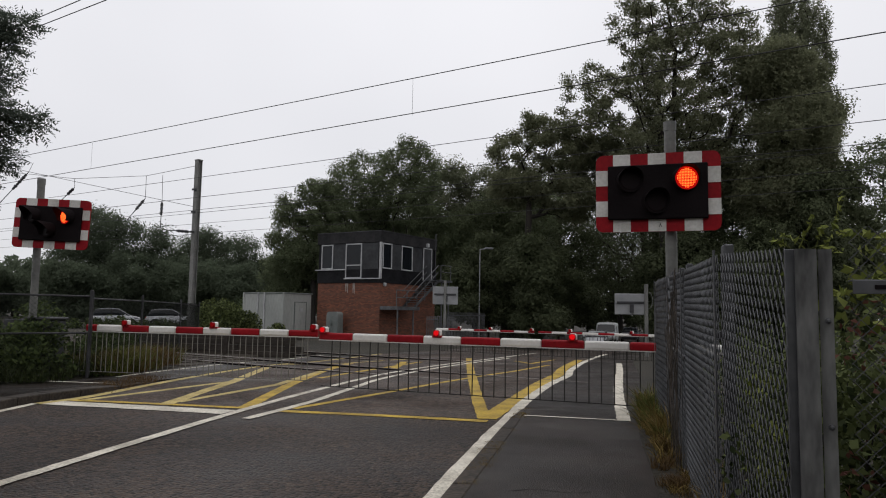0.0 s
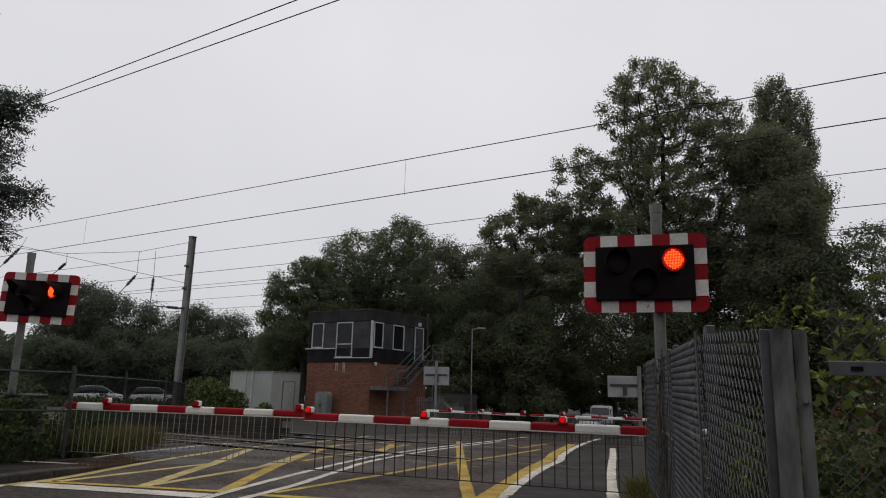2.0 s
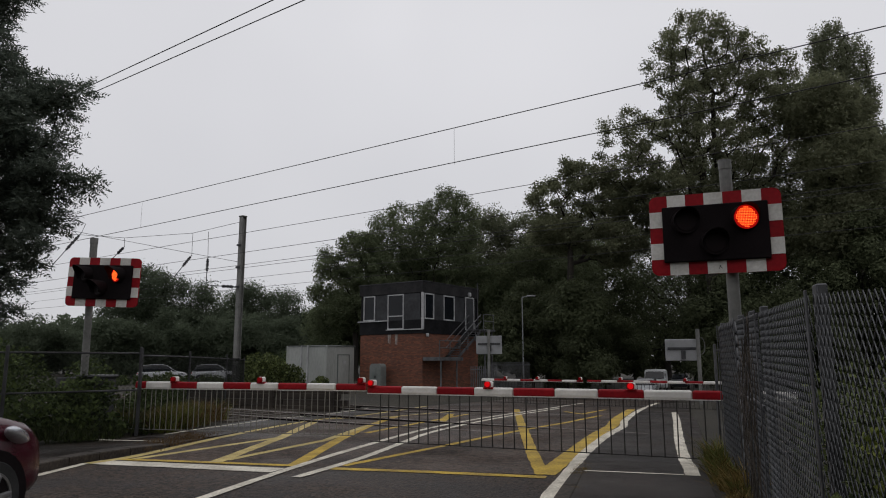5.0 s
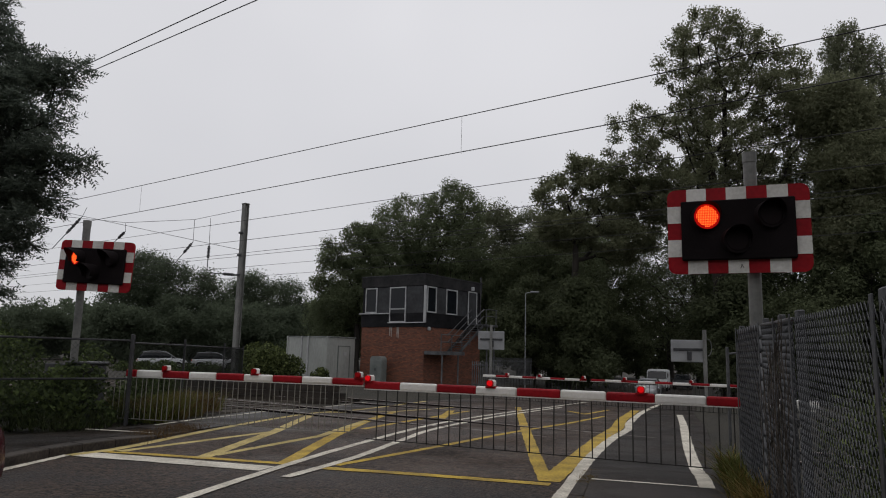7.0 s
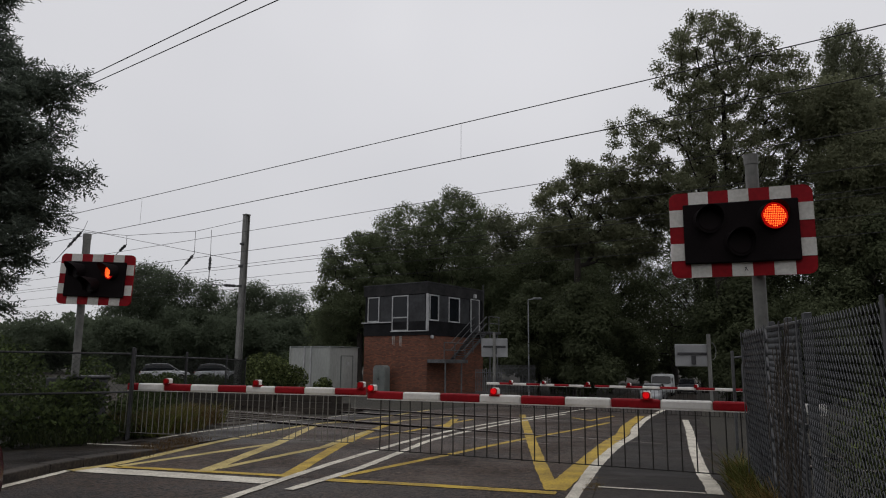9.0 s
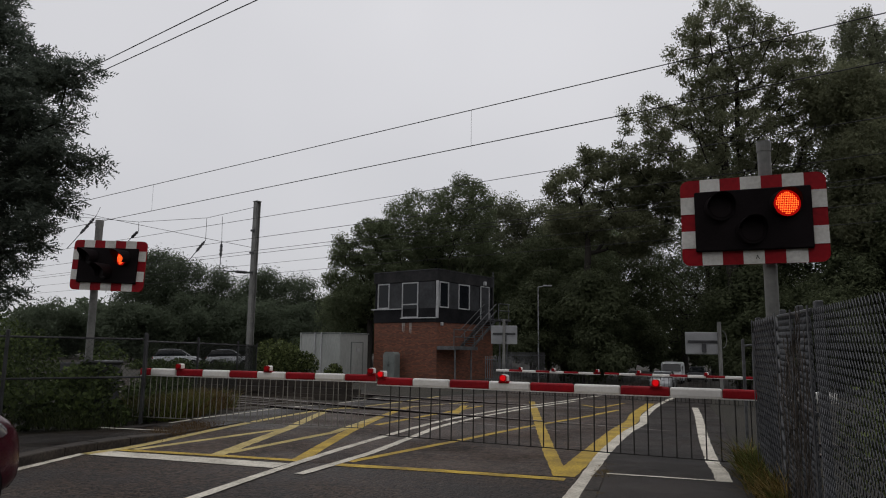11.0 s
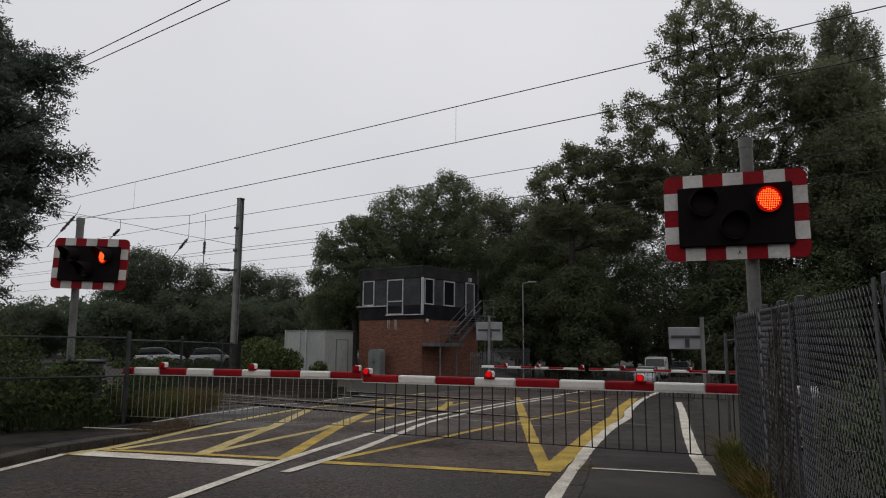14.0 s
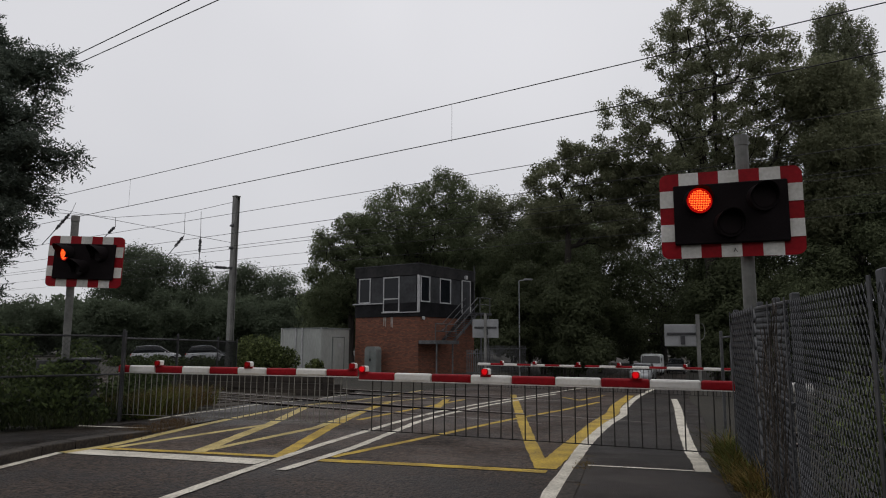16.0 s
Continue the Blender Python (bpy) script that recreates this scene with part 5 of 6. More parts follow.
def sleeper_wall():
    """Low dark wall of stacked timbers at the edge of the crossing."""
    f = thing("timber_wall", "low dark wall of stacked timber sleepers beside the track", "wall")
    t = Matrix.Translation((-12.0, 25.2, -0.25)) @ pose(0, 0, 0, 0, 0, -14)
    rnd = random.Random(8)
    for row in range(4):
        for k in range(3):
            part("sleeper", boxes([((1.25 + k * 2.45 + 0.3 * (row % 2), rnd.uniform(-0.02, 0.02), 0.1 + row * 0.2), (2.4, 0.14, 0.19))], 0.012), TIMBER, f, m=t)
    for k in range(4):
        part("post", boxes([((0.2 + k * 2.3, -0.1, 0.42), (0.12, 0.1, 0.86))], 0.01), TIMBER, f, m=t)
    return f


sleeper_wall()
wire_fence([(7.9, 23.4), (9.6, 26.6), (11.5, 31.0), (14.0, 38.0)], 1.45, "grey wire fence beside the far footway", (1.35, 0.7), post_mat=GALV, base=-0.2)


# ---- trees and bushes ----
def crown_lobes(seed, height, radius, low, many=7):
    """Lobes (x, y, z, radius, half height) of a broad crown."""
    rnd = random.Random(seed)
    zc, zr = height * (low + (1 - low) / 2), height * (1 - low) / 2
    out = [(0.0, 0.0, zc, radius * 0.72, zr * 0.80)]
    for k in range(many):
        a = 2 * math.pi * (k + rnd.uniform(-0.3, 0.3)) / many
        up = rnd.uniform(-0.55, 0.62)
        q = radius * rnd.uniform(0.36, 0.52)
        side = math.sqrt(1 - up * up) * (radius - q)
        out.append((side * math.cos(a), side * math.sin(a), zc + up * zr, q, q * rnd.uniform(0.8, 1.1)))
    out.append((rnd.uniform(-0.2, 0.2) * radius, 0.0, height - radius * 0.42, radius * 0.45, radius * 0.42))
    return out


def clump_places(lobes, spacing, rng, most, rim):
    """Places of leaf clumps, kept apart from one another, mostly near the outside of the lobes."""
    a = np.array(lobes, float)
    lo, hi = (a[:, :3] - a[:, [3, 3, 4]]).min(0), (a[:, :3] + a[:, [3, 3, 4]]).max(0)
    p = rng.uniform(lo, hi, (14000, 3))
    d = np.sqrt((((p[:, None, :] - a[None, :, :3]) / a[None, :, [3, 3, 4]].reshape(1, -1, 3)) ** 2).sum(2)).min(1)
    p = p[(d < rim) & ((d > 0.45) | (rng.uniform(size=len(d)) < 0.35))]
    kept = []
    while len(p) and len(kept) < most:
        c = p[0]
        kept.append(c)
        p = p[((p - c) ** 2).sum(1) > (spacing * rng.uniform(0.75, 1.25)) ** 2]
    return np.array(kept)


def limb_tree(places, top, rng, thick, least):
    """A trunk and limbs that reach every clump: the arrays of their tapered tubes."""
    nodes, path, parent = [np.zeros(3)], [0.0], [-1]
    wander = np.zeros(3)
    for k in range(1, 9):
        wander = wander + rng.normal(size=3) * np.array([0.05, 0.05, 0.0]) * top / 8
        nodes.append(np.array([0, 0, top * k / 8]) + wander)
        path.append(top * k / 8)
        parent.append(k - 1)
    order = np.argsort(np.hypot(places[:, 0], places[:, 1]) + 0.6 * np.abs(places[:, 2] - top * 0.8))
    ends = []
    for c in places[order]:
        n = np.array(nodes)
        far = np.linalg.norm(n - c, axis=1)
        cost = far + 0.30 * np.array(path) + 2.0 * np.maximum(0, n[:, 2] - c[2] - 0.5)
        cost[:3] += 50
        i = int(cost.argmin())
        mid = (nodes[i] + c) / 2 + rng.normal(size=3) * 0.10 * far[i] + np.array([0, 0, -0.06 * far[i]])
        nodes += [mid, c]
        parent += [i, len(nodes) - 2]
        path += [path[i] + far[i] / 2, path[i] + far[i]]
        ends.append(len(nodes) - 1)
    load = np.zeros(len(nodes))
    load[ends] = 1
    for k in range(len(nodes) - 1, 0, -1):
        load[parent[k]] += load[k]
    r = thick * np.maximum(load, 0.4) ** 0.48
    v, f = [], []
    for k in range(1, len(nodes)):
        if load[k] < least:
            continue
        p, q = nodes[parent[k]], nodes[k]
        d = (q - p) / (np.linalg.norm(q - p) + 1e-6)
        a = np.cross(d, [0.31, 0.77, 0.55])
        a /= np.linalg.norm(a)
        b, n0 = np.cross(d, a), len(v)
        r0 = min(r[parent[k]], r[k] * 1.3)
        if parent[k] == 0:
            r0 = r[k] * 1.35
        seg = 8 if r[k] > 0.12 else 5
        for c, rr in ((p, r0), (q, r[k])):
            v += [c + (a * math.cos(2 * math.pi * m / seg) + b * math.sin(2 * math.pi * m / seg)) * rr for m in range(seg)]
        f += [(n0 + m, n0 + (m + 1) % seg, n0 + seg + (m + 1) % seg, n0 + seg + m) for m in range(seg)]
    return np.array(v), np.array(f)


def tree(x, y, lobes, leaf, label, seed, count=14000, size=0.26, spacing=1.3, fill=0.72, name="tree", thick=0.022, least=1.5, most=420, spray=0, flat=0.8, group="trees", edge=0.2, rim=0.86, ruffle=0.7):
    """A trunk whose limbs reach out to clumps of leaves spread through the lobes (x, y, z, radius, half height) of a crown."""
    rng = np.random.default_rng(seed)
    z = ground_z(x, y) - 0.1
    t = thing(name, label, "tree", Matrix.Translation((x, y, z)), group)
    places = clump_places(lobes, spacing, rng, most, rim)
    top = 0.62 * max(q[2] + q[4] for q in lobes)
    v, f = limb_tree(places, top, rng, thick, least)
    part("trunk", from_arrays("trunk", v, f, BARK), None, t, "dark bark trunk and limbs")
    rad = spacing * fill * rng.uniform(0.65, 1.3, len(places))
    pick = rng.choice(len(places), size=count, p=rad ** 2 / (rad ** 2).sum())
    w = rng.normal(size=(count, 3))
    w /= np.linalg.norm(w, axis=1, keepdims=True)
    reach = rng.uniform(0, 1, count) ** 0.5 * (1 + edge * rng.normal(size=count).clip(-1, 2.2))
    pts = places[pick] + w * (rad[pick] * reach)[:, None] * np.array([1, 1, flat])
    pts = pts[pts[:, 2] > 0.15]
    w = w[:len(pts)]
    if spray:
        # compound leaves: narrow leaflets in pairs along a drooping stalk
        stalk = w * np.array([1, 1, 0.5]) + 0.45 * rng.normal(size=w.shape) + np.array([0, 0, -0.15])
        stalk /= np.linalg.norm(stalk, axis=1, keepdims=True)
        side = np.cross(stalk, rng.normal(size=w.shape) * 0.4 + np.array([0, 0, 1.0]))
        side /= np.linalg.norm(side, axis=1, keepdims=True)
        c, along, out = [], [], []
        for k in range(spray):
            s = -1 if k % 2 else 1
            c.append(pts + stalk * (size * 0.62 * (k // 2)) + side * (s * size * 0.42))
            along.append(side * s + stalk * 0.75)
        me = leaflets("crown", np.concatenate(c), np.concatenate(along), size, leaf, rng)
    else:
        me = leaf_blades("crown", pts, size, leaf, rng, w, ruffle)
    part("crown", me, None, t, "uneven leafy crown in many clumps")
    return t


def leaf_blades(name, centres, size, material, rng, face, ruffle):
    """A pointed blade at each centre, looking more or less outward and up."""
    n = len(centres)
    w = ruffle * rng.normal(size=(n, 3)) + 0.7 * face + np.array([0, 0, 0.45])
    w /= np.linalg.norm(w, axis=1, keepdims=True)
    a = np.cross(w, rng.normal(size=(n, 3)))
    a /= np.linalg.norm(a, axis=1, keepdims=True)
    b = np.cross(w, a)
    s = (size * rng.uniform(0.6, 1.4, n))[:, None]
    v = np.stack([centres - a * s * 0.5, centres + a * s * 0.35 + b * s * 0.36, centres + a * s * 0.5 - b * s * 0.30], 1).reshape(-1, 3)
    return from_arrays(name, v, np.arange(3 * n).reshape(n, 3), material)


def leaflets(name, centres, along, size, material, rng):
    """Narrow leaflets that point along the given ways."""
    n = len(centres)
    a = along + 0.25 * rng.normal(size=(n, 3))
    a /= np.linalg.norm(a, axis=1, keepdims=True)
    b = np.cross(a, rng.normal(size=(n, 3)) * 0.6 + np.array([0, 0, 1.0]))
    b /= np.linalg.norm(b, axis=1, keepdims=True)
    s = (size * rng.uniform(0.75, 1.2, n))[:, None]
    v = np.stack([centres - a * s * 0.4 - b * s * 0.20, centres - a * s * 0.25 + b * s * 0.22, centres + a * s * 0.6], 1).reshape(-1, 3)
    return from_arrays(name, v, np.arange(3 * n).reshape(n, 3), material)


def bush(points, leaf, label, seed, count, size, name="bush", squash=0.8, stems=True):
    """A mound of leaves round several centres (x, y, z, radius)."""
    rng, rnd = np.random.default_rng(seed), random.Random(seed)
    x0, y0 = points[0][0], points[0][1]
    b = thing(name, label, "bush", Matrix.Translation((x0, y0, 0)), "bushes")
    arr = np.array(points, float)
    pick = rng.choice(len(arr), size=count, p=arr[:, 3] ** 2 / (arr[:, 3] ** 2).sum())
    v = rng.normal(size=(count, 3))
    v /= np.linalg.norm(v, axis=1, keepdims=True)
    pts = arr[pick, :3] + v * (arr[pick, 3] * rng.uniform(0, 1, count) ** 0.45)[:, None] * np.array([1, 1, squash])
    pts -= np.array([x0, y0, 0])
    keep = np.array([noise.noise(Vector(p) * 2.2) > -0.35 for p in pts])
    pts = pts[keep & (pts[:, 2] > ground_z(x0, y0) - 0.02)]
    part("foliage", leaves("foliage", pts, size, leaf, rng, aspect=0.65), None, b)
    if stems:
        bm = bmesh.new()
        for x, y, z, r in points:
            for k in range(3):
                tube(bm, (x - x0 + rnd.uniform(-0.2, 0.2), y - y0 + rnd.uniform(-0.2, 0.2), -0.1), (x - x0 + rnd.uniform(-r, r) * 0.6, y - y0 + rnd.uniform(-r, r) * 0.6, z + r * 0.5), 0.012 + 0.004 * r, 0.004, seg=5, caps=False)
        tagged(part("stems", bm, BARK, b), kind="stuff")
    return b



def barrier_machine(x, y, turn, label):
    z = ground_z(x, y)
    m = thing("barrier_machine", label, "barrier machine", Matrix.Translation((x, y, z)) @ pose(0, 0, 0, 0, 0, turn))
    part("housing", boxes([((0, 0, 0.55), (0.55, 0.5, 1.1))], 0.04), DARK_STEEL, m)
    part("lid", boxes([((0, 0, 1.12), (0.6, 0.55, 0.06))], 0.02), DARK_STEEL, m)
    part("counterweight", boxes([((-0.55, 0.2, 0.95), (0.6, 0.08, 0.3))], 0.02), DARK_STEEL, m)
    part("counterweight", boxes([((-0.55, -0.2, 0.95), (0.6, 0.08, 0.3))], 0.02), DARK_STEEL, m)
    return m


barrier_machine(-7.95, 14.02, -16, "dark barrier machine half hidden by weeds")
barrier_machine(8.9, 23.2, 148, "grey barrier machine beside the far footway")


for x, y, h in ((3.72, 11.55, 1.75), (4.15, 13.3, 1.7)):
    post = thing("fence_post", "bare grey steel post beyond the mesh fence", "post", Matrix.Translation((x, y, 0)), "bare posts")
    part("post_tube", boxes([((0, 0, h / 2 - 0.05), (0.045, 0.045, h + 0.1))], 0.006), GALV, post)
    part("arm", tubes([((0, 0, h - 0.12), (0.35, 0.05, h - 0.08), 0.018)], 6), GALV, post)


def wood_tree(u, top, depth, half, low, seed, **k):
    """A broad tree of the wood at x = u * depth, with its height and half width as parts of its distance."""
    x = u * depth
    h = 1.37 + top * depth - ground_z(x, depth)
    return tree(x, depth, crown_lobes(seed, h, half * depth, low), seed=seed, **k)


FARW = "hazy broad-leaved tree in the wood behind the railway"
tree(-42.23, 88, [(-1.4, -1.2, 10.8, 5.1, 3.9), (3.2, 0.9, 10.1, 3.4, 3.1), (-4.9, 1.0, 8.8, 3.2, 3.6), (-0.1, 2.0, 6.4, 6.9, 3.9), (5.7, 0.1, 8.0, 3.0, 3.4)], LEAF_FAR, FARW, 101, ruffle=0.4, count=62000, size=0.26, spacing=1.7, fill=1.0, least=6)
tree(-30.47, 95, [(-1.9, 0.6, 9.5, 4.0, 3.3), (2.9, -0.6, 9.2, 3.1, 3.1), (5.4, 0.5, 7.3, 1.9, 2.7), (0.8, 0.3, 6.4, 6.3, 3.1), (-4.9, -0.5, 7.4, 3.2, 3.2)], LEAF_FAR, FARW, 102, ruffle=0.4, count=56000, size=0.26, spacing=1.7, fill=1.0, least=6)
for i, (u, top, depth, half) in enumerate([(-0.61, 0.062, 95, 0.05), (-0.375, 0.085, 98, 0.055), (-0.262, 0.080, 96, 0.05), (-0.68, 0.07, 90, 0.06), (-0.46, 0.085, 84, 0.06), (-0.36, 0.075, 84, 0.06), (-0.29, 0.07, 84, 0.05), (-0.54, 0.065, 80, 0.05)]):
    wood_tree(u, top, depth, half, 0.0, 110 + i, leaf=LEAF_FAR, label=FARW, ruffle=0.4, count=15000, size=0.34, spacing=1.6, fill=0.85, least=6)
MID = "tall broad-leaved tree behind the signal box"
tree(-5.45, 72, [(1.6, 0.6, 17.0, 3.35, 3.2), (3.2, -0.1, 15.6, 2.3, 3.1), (0.0, 0.5, 15.9, 1.7, 2.9), (-3.0, 0.5, 16.7, 1.9, 2.2), (-4.4, -0.7, 14.6, 2.3, 2.6), (-1.4, -0.9, 13.4, 3.5, 2.9), (2.2, -0.7, 12.3, 3.4, 2.9), (-2.4, 1.5, 8.6, 4.6, 2.9), (2.4, -0.2, 7.6, 4.6, 2.8)], LEAF_OAK, MID, 141, ruffle=0.5, count=110000, size=0.19, spacing=1.0, fill=0.86, least=2, flat=0.95, edge=0.1, most=620, rim=0.97)
tree(-12.52, 68, [(0.4, 0.2, 12.9, 2.5, 2.1), (-2.3, -0.3, 11.4, 1.9, 1.8), (1.7, 0.0, 10.4, 3.3, 2.5), (-3.3, -0.1, 9.1, 1.5, 1.5), (-1.5, -0.3, 7.0, 2.5, 1.9), (-3.4, 0.1, 5.5, 1.5, 1.4), (1.3, 0.2, 7.0, 3.3, 2.2)], LEAF_OAK, MID, 142, ruffle=0.5, count=66000, size=0.19, spacing=0.95, fill=0.86, least=2, edge=0.12, rim=0.95)
tree(4.81, 80, [(-3.2, 0.2, 17.9, 3.2, 2.4), (0.1, 0.9, 18.0, 3.2, 2.3), (-5.1, 0.5, 15.2, 3.8, 3.2), (2.1, 1.2, 16.7, 3.9, 3.2), (-1.8, 1.3, 12.0, 5.1, 3.8), (4.7, 1.8, 12.2, 5.1, 3.8)], LEAF_POPLAR, MID, 143, ruffle=0.4, count=80000, size=0.24, spacing=1.6, fill=0.92, least=3)
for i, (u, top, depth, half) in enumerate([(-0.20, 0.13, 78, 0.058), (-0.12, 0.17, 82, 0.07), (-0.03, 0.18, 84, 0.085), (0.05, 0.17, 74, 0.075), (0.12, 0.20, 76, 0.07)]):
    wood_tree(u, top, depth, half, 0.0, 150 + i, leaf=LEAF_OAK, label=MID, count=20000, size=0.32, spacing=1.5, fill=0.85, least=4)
BIG = "large old tree with heavy limbs and open leafy crown"
tree(18.10, 54, [(-0.9, -0.6, 28.0, 3.4, 2.9), (1.8, 0.1, 27.2, 3.0, 2.7), (5.0, -0.2, 25.8, 2.7, 2.2), (-3.2, 0.2, 25.5, 2.1, 2.1), (-0.6, 0.3, 23.1, 3.8, 2.9), (3.8, -1.1, 22.5, 3.6, 2.9), (-6.0, -1.0, 20.7, 3.0, 2.1), (-3.4, 0.8, 19.6, 3.4, 2.5), (0.5, -0.7, 18.7, 4.2, 3.0), (4.9, -0.6, 18.8, 3.4, 2.9), (-6.9, 0.9, 18.1, 2.7, 1.8), (-3.0, -0.1, 15.5, 4.1, 2.7), (3.4, 1.0, 14.7, 4.2, 2.8)], LEAF_AIRY, BIG, 171, count=104000, size=0.19, spacing=1.02, fill=0.70, least=0, thick=0.022, most=560)
tree(7.30, 56, [(0.6, -0.0, 18.2, 1.8, 1.6), (-1.7, 0.2, 16.3, 2.0, 1.6), (2.0, -0.7, 16.3, 2.8, 2.1), (5.2, 0.3, 15.4, 3.2, 2.5), (-0.7, 0.8, 13.5, 3.2, 2.0), (3.3, 0.1, 12.6, 3.6, 2.3)], LEAF_AIRY, BIG, 172, count=62000, size=0.19, spacing=1.0, fill=0.74, least=0, thick=0.022)
tree(25.81, 50, [(-0.3, 0.6, 21.2, 3.5, 2.6), (1.2, 0.3, 18.0, 2.8, 3.0), (-0.3, -0.9, 16.3, 3.0, 2.7), (0.5, 0.5, 14.2, 3.0, 3.2), (-0.6, 0.2, 12.2, 3.6, 3.1)], LEAF_AIRY, "dense dark tree in front of the poplar", 173, ruffle=0.45, count=90000, size=0.20, spacing=1.0, fill=0.85, least=3, flat=1.0, edge=0.32, most=520)
tree(32.97, 62, [(-1.0, -0.3, 31.0, 2.1, 2.9), (-1.5, -0.7, 28.3, 2.0, 2.9), (1.6, 0.4, 29.9, 1.4, 2.9), (1.5, -0.0, 26.7, 1.9, 3.5), (-0.8, 0.4, 25.0, 2.9, 4.1), (1.5, 0.6, 22.9, 2.3, 3.5), (1.9, 0.3, 20.3, 1.9, 3.5), (-0.7, 0.8, 19.8, 2.8, 4.5)], LEAF_POPLAR, "tall narrow poplar behind the wood", 174, count=70000, size=0.19, spacing=0.80, fill=0.66, least=2, flat=1.9, most=560)
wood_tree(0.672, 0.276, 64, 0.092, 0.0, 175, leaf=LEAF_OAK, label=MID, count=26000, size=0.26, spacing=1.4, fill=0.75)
wood_tree(0.585, 0.23, 50, 0.075, 0.0, 176, leaf=LEAF_SHADED, label=MID, count=18000, size=0.32, spacing=1.2, fill=0.85, least=4)
# the gloom under the canopy is put into these trees' leaf colour
DARKW = "dark tree of the wood that closes over the road"
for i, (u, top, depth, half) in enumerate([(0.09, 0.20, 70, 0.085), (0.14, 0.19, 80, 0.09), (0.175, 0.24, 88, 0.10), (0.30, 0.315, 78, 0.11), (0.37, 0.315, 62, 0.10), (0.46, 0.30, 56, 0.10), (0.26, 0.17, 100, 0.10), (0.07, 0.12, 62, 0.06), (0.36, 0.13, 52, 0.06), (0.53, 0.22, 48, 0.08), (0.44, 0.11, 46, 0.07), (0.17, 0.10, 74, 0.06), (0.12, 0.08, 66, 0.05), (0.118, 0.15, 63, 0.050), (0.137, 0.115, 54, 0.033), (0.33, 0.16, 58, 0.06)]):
    wood_tree(u, top, depth, half, 0.0, 190 + i, leaf=LEAF_SHADED, label=DARKW, ruffle=0.28, count=42000, size=0.21, spacing=1.4, fill=0.85, least=4)
UNDER = "dark low growth at the foot of the wood"
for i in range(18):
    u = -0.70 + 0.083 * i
    wood_tree(u, 0.050 + 0.02 * ((i * 7) % 5) / 5, 104 + 5 * (i % 3), 0.062, 0.0, 230 + i, leaf=LEAF_FAR if u < -0.2 else LEAF_SHADED, label=UNDER, count=5000, size=0.70, spacing=1.8, fill=0.9, least=12)
tree(-13.41, 15, [(1.5, -0.3, 8.7, 0.9, 0.9), (2.3, 0.2, 8.0, 0.6, 0.8), (3.2, 0.2, 7.8, 0.6, 0.6), (2.8, -0.3, 7.0, 0.9, 0.7), (2.4, 0.2, 6.1, 1.1, 0.8), (3.4, -0.0, 6.8, 0.5, 0.5), (3.4, -0.2, 5.8, 0.6, 0.5), (4.0, -0.1, 5.5, 0.5, 0.3), (3.1, 0.2, 5.0, 0.8, 0.6), (2.7, 0.2, 4.1, 0.8, 0.6), (3.3, -0.2, 4.3, 0.6, 0.4), (1.5, 0.1, 5.6, 1.6, 3.0), (2.3, -0.2, 3.1, 0.6, 0.6), (2.8, 0.0, 2.4, 0.3, 0.4), (0.5, -0.2, 10.6, 1.8, 1.7), (0.0, 0.4, 7.2, 1.4, 2.6)], LEAF_ASH, "dark feathery ash tree beside the railway", 181, count=22000, size=0.105, spacing=0.52, fill=0.74, thick=0.010, least=0, most=800, spray=9, rim=0.76)
# unseen trees added behind the point of view to shade everything that faces it
for i, (x, y, h, r) in enumerate([(-16, -14, 14, 6), (-7, -19, 15, 7), (3, -20, 16, 7), (12, -15, 15, 7), (15, -4, 13, 6), (-20, -3, 12, 5.5), (13, 0, 9, 4), (17, 8, 11, 5)]):
    tree(x, y, crown_lobes(260 + i, h, r, 0.05), LEAF_OAK, "unseen tree added behind the viewpoint to shade the crossing", 260 + i, count=7000, size=0.8, spacing=1.5, fill=0.85, least=6)

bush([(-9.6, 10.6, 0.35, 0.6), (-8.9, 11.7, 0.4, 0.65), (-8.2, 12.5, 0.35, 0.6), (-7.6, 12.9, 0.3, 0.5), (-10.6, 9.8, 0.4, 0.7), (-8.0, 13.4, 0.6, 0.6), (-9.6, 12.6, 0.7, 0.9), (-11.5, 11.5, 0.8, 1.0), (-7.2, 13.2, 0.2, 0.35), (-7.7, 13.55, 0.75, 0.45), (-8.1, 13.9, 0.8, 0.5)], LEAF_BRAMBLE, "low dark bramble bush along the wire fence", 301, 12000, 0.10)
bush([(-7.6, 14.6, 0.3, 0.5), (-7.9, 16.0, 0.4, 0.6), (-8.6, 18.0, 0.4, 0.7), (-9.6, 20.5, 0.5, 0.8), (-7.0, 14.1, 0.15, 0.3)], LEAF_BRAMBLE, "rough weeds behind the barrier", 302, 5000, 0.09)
bush([(-12.8, 40.0, 0.8, 1.5), (-11.6, 41.3, 0.5, 1.0), (-10.0, 42.4, 0.1, 0.6)], LEAF_BUSH, "overgrown bush beside the equipment cabin", 303, 7000, 0.16)
bush([(-22.0, 38.0, 0.6, 1.4), (-25.0, 36.0, 0.9, 1.8), (-28.0, 34.0, 1.2, 2.2), (-16.5, 60.0, 1.0, 2.0), (-34.0, 44.0, 1.5, 3.0)], LEAF_BRAMBLE, "scrub behind the wire fence", 304, 9000, 0.2)
bush([(-29.0 + 1.3 * k, 55.0 + 0.5 * (k % 3), -0.15, 0.75 + 0.12 * (k % 2)) for k in range(11)], LEAF_BRAMBLE, "low scrub in front of the parked cars", 306, 9000, 0.16)
